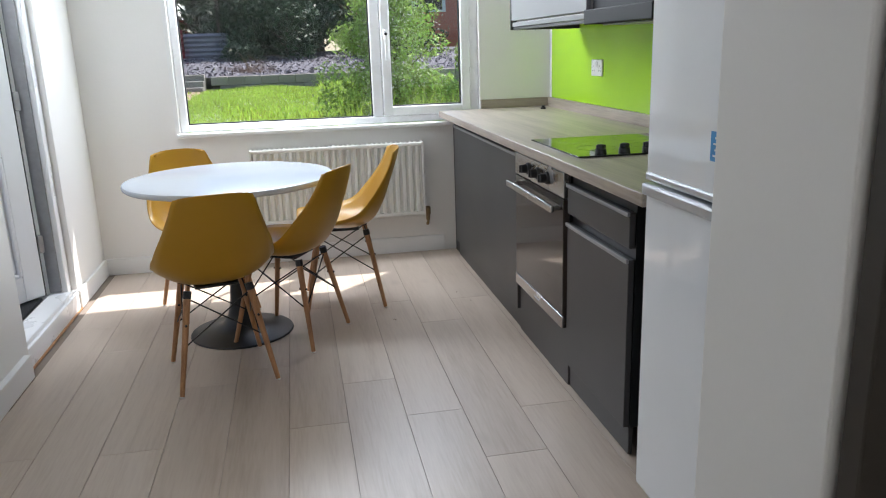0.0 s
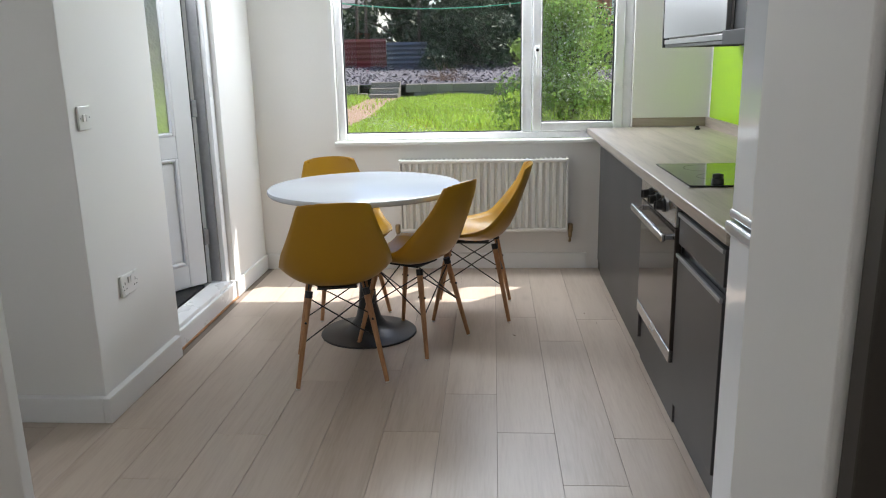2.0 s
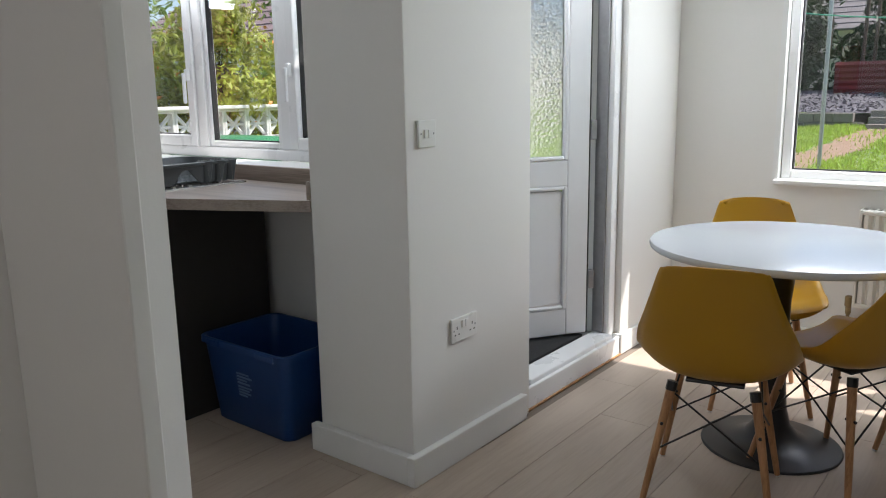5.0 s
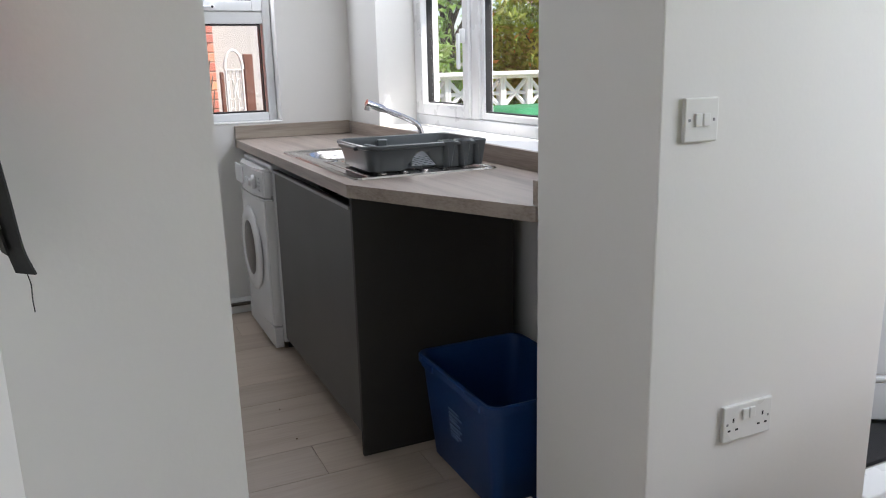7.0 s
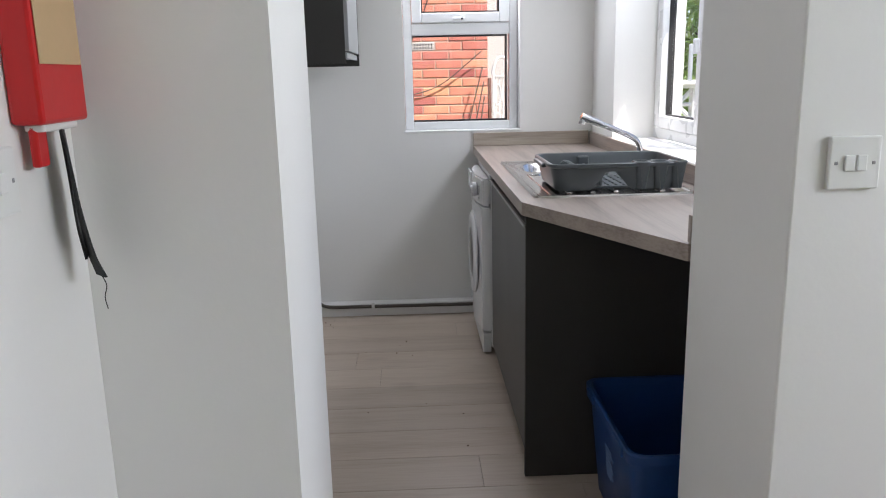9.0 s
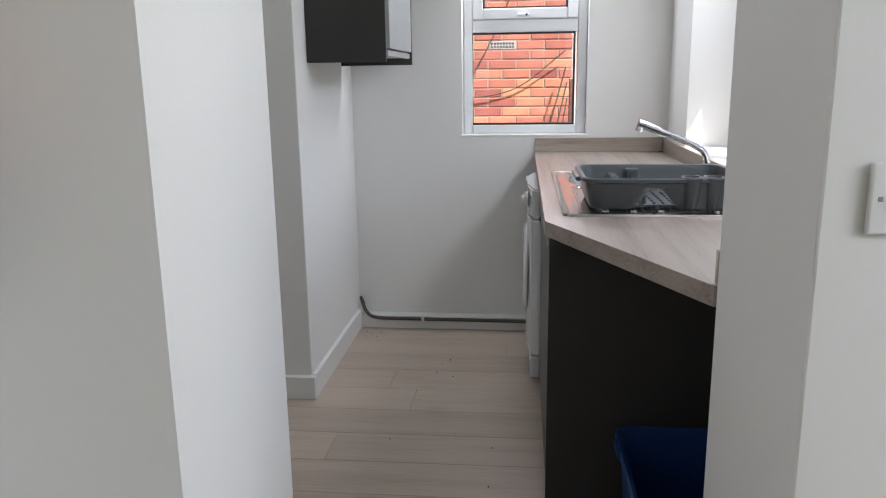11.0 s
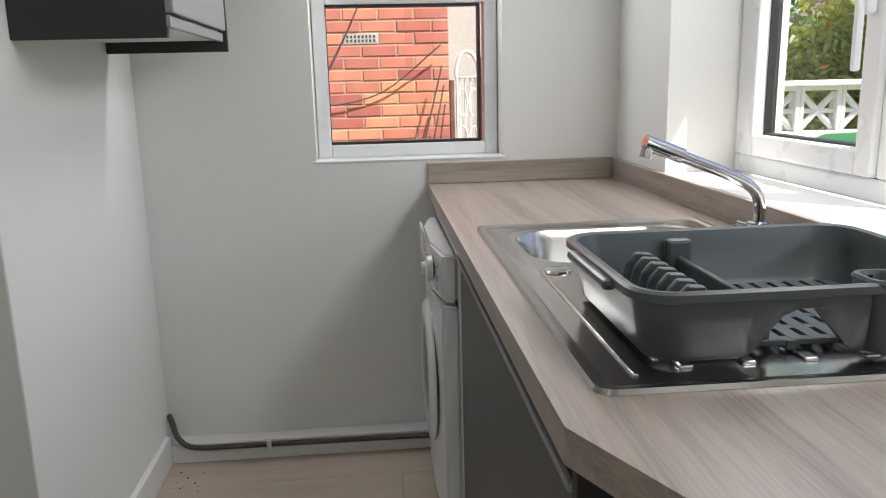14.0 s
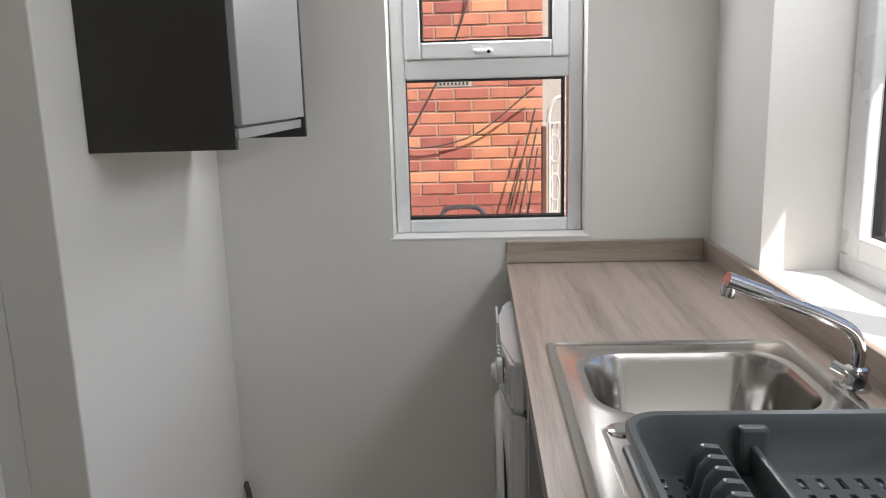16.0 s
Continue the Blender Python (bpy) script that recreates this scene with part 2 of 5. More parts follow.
M_LAWN = plain("lawn_soil_and_turf", (0.13, 0.20, 0.035), 0.95, vary=0.4, scale=2.5, fine=30, bump=0.4)
M_BLADE = plain("grass_blade", (0.39, 0.53, 0.085), 0.6, vary=0.2, scale=0.6, bump=0, island=0.4, through_light=0.4)
M_BARK = plain("bark_chip_path", (0.27, 0.18, 0.12), 0.95, vary=0.4, scale=30, bump=0.6)
M_SLATE = plain("slate_chippings", (0.15, 0.145, 0.165), 0.8, vary=0.4, scale=30, fine=80, bump=0.5, island=0.4)
M_SLATEG = plain("slate_bed_soil", (0.10, 0.095, 0.11), 0.9, vary=0.4, scale=14, fine=80, bump=0.6)
M_CONC = plain("weathered_concrete_block", (0.24, 0.22, 0.19), 0.9, vary=0.25, scale=8, bump=0.3, rnd=0.12)
M_LEAFD = plain("dark_leaf", (0.028, 0.062, 0.020), 0.55, vary=0.3, scale=0.8, bump=0, island=0.5, through_light=0.08)
M_LEAFM = plain("mid_leaf", (0.25, 0.37, 0.09), 0.5, vary=0.3, scale=0.8, bump=0, island=0.45, through_light=0.45)
M_LEAFY = plain("yellow_green_leaf", (0.33, 0.36, 0.06), 0.5, vary=0.35, scale=0.9, bump=0, island=0.45, through_light=0.45)
M_PETAL = plain("white_petal", (0.75, 0.72, 0.62), 0.6, bump=0)
M_ROSE = plain("orange_petal", (0.65, 0.26, 0.05), 0.6, bump=0)
M_TRUNK = plain("tree_bark", (0.10, 0.075, 0.055), 0.9, vary=0.3, scale=10, bump=0.6)
M_CORR = plain("red_corrugated_iron", (0.22, 0.055, 0.05), 0.6, 0.2, vary=0.3, scale=2)
M_CORG = plain("grey_corrugated_iron", (0.20, 0.22, 0.25), 0.55, 0.4, vary=0.25, scale=2)
M_ROOFT = plain("grey_roof_tile", (0.22, 0.20, 0.20), 0.8, vary=0.2, scale=3, island=0.15)
M_ROOFP = plain("plum_roof_tile", (0.24, 0.17, 0.17), 0.8, vary=0.2, scale=3, island=0.15)
M_RENDER = plain("white_render", (0.66, 0.65, 0.62), 0.85, vary=0.06)
M_SCREEN = plain("white_screen_block", (0.70, 0.70, 0.68), 0.85, vary=0.08, scale=12, bump=0.2)
M_WHEELIE = plain("green_bin_plastic", (0.035, 0.20, 0.075), 0.4, vary=0.08)
M_LINE = plain("green_washing_line", (0.06, 0.42, 0.28), 0.5)
M_POST = plain("galvanised_post", (0.45, 0.47, 0.50), 0.4, 0.7)
M_FENCE = plain("rusty_brown_post", (0.17, 0.075, 0.05), 0.8, vary=0.3, scale=10)
M_IRON = plain("white_painted_iron", (0.72, 0.72, 0.70), 0.5, vary=0.1)
M_TWIG = plain("dry_twig", (0.26, 0.15, 0.09), 0.8, vary=0.2, island=0.3)
M_CRUMB = plain("floor_crumb", (0.10, 0.055, 0.03), 0.8)


# ---- building helpers ----
def thing(name, label, category, place=(0, 0, 0), group="", kind=""):
    ob = new(name)
    ob.location = place
    ob.empty_display_size = 0.05
    return tagged(ob, label, category, group, kind)


def part(name, bm, material, parent, label="", smooth=False, world_space=True):
    me = bpy.data.meshes.new(name)
    bmesh.ops.recalc_face_normals(bm, faces=bm.faces)
    bm.to_mesh(me)
    bm.free()
    me.materials.append(material)
    if smooth:
        me.shade_smooth()
        me.set_sharp_from_angle(angle=radians(40))
    ob = new(name, me)
    if parent is not None:
        ob.parent = parent
        if world_space:
            off = Vector(parent.location)
            if parent.parent is not None and parent.type == "MESH":
                off = Vector((0, 0, 0))
            ob.matrix_parent_inverse = Matrix.Translation(-off)
    if label:
        ob["label"] = label
    return ob


def setting(name, bm, material, label, category, smooth=False):
    return tagged(part(name, bm, material, None, smooth=smooth), label, category, kind="structure")


def box(bm, x0, x1, y0, y1, z0, z1, bev=0.0, seg=2):
    r = bmesh.ops.create_cube(bm, size=1.0)
    for v in r["verts"]:
        v.co = Vector((x0 + (v.co.x + 0.5) * (x1 - x0), y0 + (v.co.y + 0.5) * (y1 - y0), z0 + (v.co.z + 0.5) * (z1 - z0)))
    if bev:
        es = list({e for v in r["verts"] for e in v.link_edges})
        bmesh.ops.bevel(bm, geom=es, offset=bev, segments=seg, profile=0.5, affect="EDGES")
    return bm


def B(x0, x1, y0, y1, z0, z1, bev=0.0, seg=2):
    return box(bmesh.new(), x0, x1, y0, y1, z0, z1, bev, seg)


def prism(bm, pts, z0, z1):
    lo, hi = [bm.verts.new((x, y, z0)) for x, y in pts], [bm.verts.new((x, y, z1)) for x, y in pts]
    n = len(pts)
    bm.faces.new(lo[::-1])
    bm.faces.new(hi)
    for i in range(n):
        bm.faces.new((lo[i], lo[(i + 1) % n], hi[(i + 1) % n], hi[i]))
    return bm


def tube(bm, pts, r, seg=10, r1=None):
    """A round bar swept along points, its radius going from r to r1."""
    pts = [Vector(p) for p in pts]
    r1 = r if r1 is None else r1
    rings = []
    for i, p in enumerate(pts):
        d = (pts[min(i + 1, len(pts) - 1)] - pts[max(i - 1, 0)]).normalized()
        a = d.orthogonal().normalized() if i == 0 else (rings_a - d * rings_a.dot(d)).normalized()
        rings_a = a
        b = d.cross(a)
        rr = r + (r1 - r) * i / max(1, len(pts) - 1)
        rings.append([bm.verts.new(p + (a * math.cos(q) + b * math.sin(q)) * rr) for q in [2 * math.pi * k / seg for k in range(seg)]])
    for u, v in zip(rings, rings[1:]):
        for k in range(seg):
            bm.faces.new((u[k], u[(k + 1) % seg], v[(k + 1) % seg], v[k]))
    bm.faces.new(rings[0][::-1])
    bm.faces.new(rings[-1])
    return bm


def T(pts, r, seg=10, r1=None):
    return tube(bmesh.new(), pts, r, seg, r1)


def lathe(bm, profile, place=(0, 0, 0), seg=40, axis="z"):
    rings = []
    for r, h in profile:
        ring = []
        for k in range(seg):
            q = 2 * math.pi * k / seg
            p = Vector((r * math.cos(q), r * math.sin(q), h))
            if axis == "x":
                p = Vector((p.z, p.x, p.y))
            elif axis == "y":
                p = Vector((p.x, p.z, p.y))
            ring.append(bm.verts.new(p + Vector(place)))
        rings.append(ring)
    for u, v in zip(rings, rings[1:]):
        for k in range(seg):
            bm.faces.new((u[k], u[(k + 1) % seg], v[(k + 1) % seg], v[k]))
    bm.faces.new(rings[0][::-1])
    bm.faces.new(rings[-1])
    return bm


def rounded(x0, x1, y0, y1, r, n=6):
    """Points round a rectangle with rounded corners."""
    out = []
    for cx, cy, a in ((x1 - r, y1 - r, 0), (x0 + r, y1 - r, 90), (x0 + r, y0 + r, 180), (x1 - r, y0 + r, 270)):
        out += [(cx + r * math.cos(radians(a + 90 * k / n)), cy + r * math.sin(radians(a + 90 * k / n))) for k in range(n + 1)]
    return out


def loft(bm, rings, cap_first=False, cap_last=False):
    vs = [[bm.verts.new(p) for p in ring] for ring in rings]
    n = len(vs[0])
    for u, v in zip(vs, vs[1:]):
        for k in range(n):
            bm.faces.new((u[k], u[(k + 1) % n], v[(k + 1) % n], v[k]))
    if cap_first:
        bm.faces.new(vs[0][::-1])
    if cap_last:
        bm.faces.new(vs[-1])
    return bm


def ring_at(pts, z):
    return [(x, y, z) for x, y in pts]


def smooth_path(pts, n=6):
    """Catmull-Rom points through the given ones."""
    P = [Vector(p) for p in pts]
    P = [2 * P[0] - P[1]] + P + [2 * P[-1] - P[-2]]
    out = []
    for i in range(1, len(P) - 2):
        for k in range(n):
            s = k / n
            a, b, c, d = P[i - 1:i + 3]
            out.append(0.5 * ((2 * b) + (c - a) * s + (2 * a - 5 * b + 4 * c - d) * s * s + (3 * b - a - 3 * c + d) * s ** 3))
    return out + [P[-2]]


# ---- walls, floors and ceiling ----
H = 2.4
bm = bmesh.new()
box(bm, -0.05, 0.48, 2.25, 2.50, -0.3, H)
box(bm, 2.318, 3.02, 2.25, 2.50, -0.3, H)
box(bm, 0.48, 2.318, 2.25, 2.50, -0.3, 0.815)
box(bm, 0.48, 2.318, 2.25, 2.50, 2.08, H)
setting("wall_north", bm, M_WALL, "white painted kitchen wall around the garden window", "wall")
setting("wall_pillar", B(-0.466, -0.026, 0.04, 0.76, -0.3, H, 0.004), M_WALL, "thick white wall end between kitchen and utility room", "wall")
bm = B(-0.33, -0.045, 1.63, 2.25, -0.3, H, 0.004)
box(bm, -0.33, -0.045, 0.76, 1.63, 2.10, H)
setting("wall_west", bm, M_WALL, "white painted kitchen wall beside the back door", "wall")
setting("wall_east", B(2.78, 3.02, -4.2, 2.25, -0.3, H), M_WALL, "white painted wall behind the kitchen units", "wall")
setting("wall_nib", B(1.905, 2.78, -1.64, -1.275, 0, H, 0.004), M_WALL, "white wall end beside the fridge freezer", "wall")
setting("wall_partition", prism(bmesh.new(), [(-0.543, -4.2), (-0.018, -4.2), (-0.018, -0.788), (-0.543, -0.803)], 0, H), M_WALL, "thick white wall end at the utility opening", "wall")
setting("wall_stub", B(-0.018, 0.420, -1.136, -1.10, 0, H, 0.004), M_WALL, "short white wall that carries the red box", "wall")
# unseen wall; its high slot is added to hold the fill lamp
bm = B(-0.49, 0.20, -4.4, -4.2, 0, H)
box(bm, 2.10, 3.02, -4.4, -4.2, 0, H)
box(bm, 0.20, 2.10, -4.4, -4.2, 0, 2.225)
box(bm, 0.20, 2.10, -4.4, -4.2, 2.385, H)
setting("wall_south", bm, M_WALL, "plain white wall with an added high opening for fill light", "wall")
bm = bmesh.new()
prism(bm, [(-3.2, 0.39), (-2.515, 0.39), (-2.505, 0.60), (-2.505, 0.72), (-3.2, 0.72)], -0.3, H)
prism(bm, [(-0.60, 0.39), (-0.466, 0.39), (-0.466, 0.72), (-0.60, 0.72)], -0.3, H)
box(bm, -2.515, -0.60, 0.39, 0.72, -0.3, 0.965)
box(bm, -2.515, -0.60, 0.39, 0.72, 2.06, H)
setting("wall_utility_north", bm, M_WALL, "white painted utility wall with a deep window opening", "wall")
bm = bmesh.new()
box(bm, -3.2, -2.95, -1.30, -0.615, -0.3, H)
box(bm, -3.2, -2.95, 0.0, 0.39, -0.3, H)
box(bm, -3.2, -2.95, -0.615, 0.0, -0.3, 1.0)
box(bm, -3.2, -2.95, -0.615, 0.0, 2.02, H)
setting("wall_utility_end", bm, M_WALL, "white painted end wall with a small window", "wall")
bm = bmesh.new()
box(bm, -2.95, -1.98, -1.30, -1.17, 0, H, 0.004)
setting("wall_nook", bm, M_WALL, "white painted wall under the wall cupboard", "wall")
bm = bmesh.new()
box(bm, -2.10, -1.98, -1.50, -1.30, 0, H)
box(bm, -2.10, -1.98, -2.6, -2.32, 0, H)
box(bm, -2.10, -1.98, -2.32, -1.50, 2.03, H)
setting("wall_hall", bm, M_WALL, "white painted wall with a doorway to a dark room", "wall")
setting("wall_hall_south", B(-3.9, -0.49, -2.75, -2.6, 0, H), M_WALL, "plain white wall", "wall")
bm = B(-3.3, -3.15, -2.6, -1.30, 0, H)
box(bm, -3.15, -2.10, -1.345, -1.305, 0, H)
setting("wall_dark_room", bm, M_TAN, "tan painted wall of a dim side room", "wall")
setting("trim_dark_room", B(-3.15, -3.135, -2.6, -1.345, 0, 0.10), M_SKIRTRED, "dark red tiled skirting in the side room", "skirting")
bm = bmesh.new()
prism(bm, [(-3.95, -4.4), (3.02, -4.4), (3.02, 2.5), (-0.33, 2.5), (-0.33, 0.72), (-3.95, 0.72)], H, H + 0.14)
setting("ceiling", bm, M_CEIL, "plain white ceiling", "ceiling")
# unseen overhang, its depth set by where the sun patches end indoors
bm = bmesh.new()
prism(bm, [(-0.60, 0.72), (-0.60, 2.60), (3.3, 2.60), (3.3, 2.5), (-0.33, 2.5), (-0.33, 0.72)], H + 0.003, H + 0.12)
prism(bm, [(-3.5, 0.721), (-0.602, 0.721), (-0.602, 1.04), (-3.5, 1.04)], H + 0.003, H + 0.12)
setting("roof_eaves", bm, M_TRIM, "unseen white eaves above the windows, sized to cut the sun", "eaves")

# skirting boards
def skirting(x0, x1, y0, y1, h=0.105):
    return setting("baseboard", B(x0, x1, y0, y1, 0.002, h, 0.004), M_TRIM, "white painted skirting board along the wall", "skirting")


skirting(-0.033, 2.06, 2.232, 2.2495)
skirting(-0.0445, -0.027, 1.612, 2.232)
skirting(-0.13, -0.0445, 1.612, 1.6295)
skirting(-0.0255, 0.004, 0.008, 0.70)
skirting(-0.49, -0.0255, 0.008, 0.0395)
skirting(-2.9495, -2.882, -1.152, 0.368, 0.072)
skirting(-2.882, -1.9795, -1.1695, -1.150)
skirting(-1.9795, -1.950, -1.345, -1.150, 0.10)
skirting(-2.92, -1.2, 0.370, 0.3895)

# door casing to the dim side room
bm = B(-1.979, -1.960, -1.515, -1.352, 0, 2.12, 0.006)
box(bm, -1.972, -1.948, -1.372, -1.350, 0, 2.12, 0.005)
box(bm, -2.10, -1.985, -1.530, -1.5005, 0, 2.03, 0.004)
box(bm, -2.06, -2.02, -1.545, -1.530, 0, 2.03, 0.003)
setting("trim_doorway", bm, M_TRIM, "white painted moulded door casing", "door casing")
setting("threshold", B(-2.10, -1.96, -2.32, -1.53, 0.0, 0.018, 0.004), M_FLOOR, "worn pale timber threshold strip", "threshold")
# dark door leaf folded back on the wall of the next room
dk = thing("dark_door", "dark brown painted door folded back against the wall", "door", (2.3, -1.67, 0))
part("door_leaf", B(1.915, 2.70, -1.70, -1.655, 0.01, 2.02, 0.004), M_DKDOOR, dk)
part("moulding", B(2.05, 2.58, -1.708, -1.700, 0.2, 0.9, 0.003), M_DKDOOR, dk)

# ---- windows and the back door ----
def pane(parent, x0, x1, y0, y1, z0, z1, m=None, name="pane"):
    ob = part(name, B(x0, x1, y0, y1, z0, z1), m or M_PANE, parent)
    ob.visible_shadow = False
    return ob


def mitred_frame(bm, axis, a0, a1, z0, z1, c0, c1, w, bev=0.006):
    """Four bars round an opening; axis is the way it faces, c0..c1 its depth."""
    for u0, u1, v0, v1 in ((a0, a0 + w, z0, z1), (a1 - w, a1, z0, z1), (a0 + w, a1 - w, z0, z0 + w), (a0 + w, a1 - w, z1 - w, z1)):
        if axis == "y":
            box(bm, u0, u1, c0, c1, v0, v1, bev)
        else:
            box(bm, c0, c1, u0, u1, v0, v1, bev)
    return bm


w1 = tagged(thing("window_1", "large white plastic window with a side casement over the radiator", "window", (1.4, 2.3, 0.82)), kind="structure")
bm = B(0.482, 0.527, 2.29, 2.37, 0.837, 2.08, 0.006)
box(bm, 1.642, 1.705, 2.29, 2.37, 0.8795, 2.03, 0.006)
box(bm, 2.262, 2.317, 2.29, 2.37, 0.837, 2.08, 0.006)
box(bm, 0.527, 2.262, 2.29, 2.37, 0.837, 0.8795, 0.006)
box(bm, 0.527, 2.262, 2.29, 2.37, 2.03, 2.08, 0.006)
part("window_frame", bm, M_UPVC, w1)
sash = part("casement", mitred_frame(bmesh.new(), "y", 1.708, 2.262, 0.8815, 2.028, 2.270, 2.345, 0.056), M_UPVC, w1)
bm = mitred_frame(bmesh.new(), "y", 0.527, 1.642, 0.8795, 2.03, 2.312, 2.336, 0.006, 0)
mitred_frame(bm, "y", 1.764, 2.206, 0.9375, 1.972, 2.300, 2.330, 0.006, 0)
part("glazing_seal", bm, M_RUBBER, w1)
pane(w1, 0.528, 1.641, 2.320, 2.328, 0.881, 2.029)
pane(w1, 1.765, 2.205, 2.312, 2.320, 0.939, 1.97)
hd = part("handle", B(1.722, 1.748, 2.245, 2.270, 1.33, 1.40, 0.008), M_UPVC, sash, "white plastic casement handle")
part("lever", B(1.727, 1.743, 2.228, 2.246, 1.22, 1.375, 0.006), M_UPVC, hd)
part("lock_button", T([(1.735, 2.226, 1.375), (1.735, 2.246, 1.375)], 0.009, 12), M_BLACK, hd, "black lock button")
setting("sill_kitchen", B(0.466, 2.316, 2.205, 2.29, 0.812, 0.836, 0.006), M_TRIM, "white window board with a rounded nose", "window sill")
bm = B(0.455, 0.4795, 2.244, 2.2495, 0.836, 2.1)
setting("trim_window", bm, M_TRIM, "white plaster edge bead at the window", "trim")

w2 = tagged(thing("window_2", "white plastic three-light window over the utility sink", "window", (-1.5, 0.62, 1.0)), kind="structure")
bm = B(-2.504, -0.602, 0.585, 0.655, 0.985, 1.035, 0.006)
box(bm, -2.504, -0.602, 0.585, 0.655, 2.01, 2.058, 0.006)
for a, b in ((-2.504, -2.440), (-1.885, -1.815), (-1.25, -1.18), (-0.645, -0.602)):
    box(bm, a, b, 0.585, 0.655, 1.035, 2.01, 0.006)
part("window_frame", bm, M_UPVC, w2)
for i, (a, b) in enumerate(((-2.440, -1.885), (-1.815, -1.25), (-1.18, -0.645))):
    y0 = 0.572 if i != 1 else 0.595
    w = 0.055 if i != 1 else 0.03
    c = part("casement", mitred_frame(bmesh.new(), "y", a + 0.002, b - 0.002, 1.037, 2.008, y0, 0.640, w), M_UPVC, w2)
    part("glazing_seal", mitred_frame(bmesh.new(), "y", a + w, b - w, 1.035 + w, 2.008 - w, 0.603, 0.632, 0.007, 0), M_RUBBER, c)
    pane(w2, a + w, b - w, 0.612, 0.620, 1.035 + w, 2.008 - w)
    if i != 1:
        hx = b - 0.03 if i == 0 else a + 0.03
        h = part("handle", B(hx - 0.012, hx + 0.012, 0.548, 0.572, 1.36, 1.42, 0.007), M_UPVC, c, "white casement handle")
        part("lever", B(hx - 0.008, hx + 0.008, 0.532, 0.549, 1.25, 1.40, 0.006), M_UPVC, h)
setting("sill_utility", B(-2.514, -0.60, 0.372, 0.584, 0.966, 0.984, 0.004), M_TRIM, "glossy white tiled window board over the sink", "window sill")

w3 = tagged(thing("window_3", "small white plastic window with a top-hung light", "window", (-3.07, -0.3, 1.0)), kind="structure")
part("window_frame", mitred_frame(bmesh.new(), "x", -0.613, -0.002, 1.004, 2.018, -3.11, -3.04, 0.045), M_UPVC, w3)
part("transom", B(-3.11, -3.038, -0.568, -0.047, 1.503, 1.565, 0.006), M_UPVC, w3)
part("glazing_seal", mitred_frame(bmesh.new(), "x", -0.575, -0.058, 1.049, 1.503, -3.088, -3.046, 0.008, 0), M_RUBBER, w3)
c = part("top_light", mitred_frame(bmesh.new(), "x", -0.566, -0.049, 1.566, 1.972, -3.095, -3.022, 0.052), M_UPVC, w3)
part("glazing_seal", mitred_frame(bmesh.new(), "x", -0.514, -0.101, 1.618, 1.920, -3.088, -3.026, 0.006, 0), M_RUBBER, c)
h = part("handle", B(-3.022, -3.008, -0.345, -0.285, 1.578, 1.592, 0.005), M_UPVC, c, "small white latch with a dark lock")
part("lock_button", T([(-3.010, -0.30, 1.585), (-3.004, -0.30, 1.585)], 0.006, 10), M_BLACK, h)
pane(w3, -3.075, -3.067, -0.568, -0.065, 1.05, 1.502)
pane(w3, -3.075, -3.067, -0.51, -0.105, 1.62, 1.918)
setting("sill_end_window", B(-3.038, -2.945, -0.625, 0.008, 0.998, 1.006, 0.003), M_TRIM, "slim white window board", "window sill")

# back door: white frame, raised threshold and an outward-opening leaf
bd = tagged(thing("door_1", "white plastic back door with obscured glass, standing open outwards", "door", (-0.15, 1.2, 0.05)), kind="structure")
bm = B(-0.16, -0.075, 1.565, 1.629, 0.0, 2.10, 0.006)
box(bm, -0.16, -0.075, 0.761, 0.82, 0.0, 2.10, 0.006)
box(bm, -0.16, -0.075, 0.82, 1.565, 2.04, 2.10, 0.006)
part("door_frame", bm, M_UPVC, bd)
part("seal_strip", B(-0.158, -0.10, 1.548, 1.565, 0.12, 2.04, 0.003), M_GASKETGREY, bd, "weathered grey hinge channel")
bm = B(-0.16, -0.052, 0.82, 1.565, 0.0, 0.115, 0.006)
box(bm, -0.055, -0.036, 0.76, 1.612, 0.0, 0.095, 0.005)
part("threshold", bm, M_UPVC, bd, "raised white threshold")
part("floor_bead", B(-0.036, -0.026, 0.70, 1.612, 0.002, 0.010, 0.002), M_BEECH, bd, "narrow timber bead at the threshold")
setting("step_outside", B(-1.5, -0.163, 0.75, 1.62, -0.1, 0.095, 0.01), M_PAVE, "concrete step outside the back door", "step")
tagged(part("door_mat", B(-0.75, -0.18, 0.85, 1.50, 0.097, 0.112, 0.004), M_MAT, None), "black bristle door mat on the outside step", "door mat")
# leaf, built along +y from its hinge and then swung out
leaf = thing("door_leaf", "open white back door with a frosted upper pane", "door", (-0.175, 1.545, 0.125))
def leafbox(y0, y1, z0, z1, d0=-0.03, d1=0.03, bev=0.006):
    return B(d0, d1, -y1, -y0, z0, z1, bev)
bm = leafbox(0.0, 0.11, 0, 1.9)
box(bm, -0.03, 0.03, -0.78, -0.67, 0, 1.9, 0.006)
for z0, z1 in ((0, 0.13), (0.72, 0.84), (1.79, 1.9)):
    box(bm, -0.03, 0.03, -0.67, -0.11, z0, z1, 0.006)
part("leaf_frame", bm, M_DOORW, leaf, world_space=False)
bm = leafbox(0.13, 0.65, 0.15, 0.70, -0.022, 0.022, 0.012)
part("lower_panel", bm, M_DOORW, leaf, world_space=False)
bm = bmesh.new()
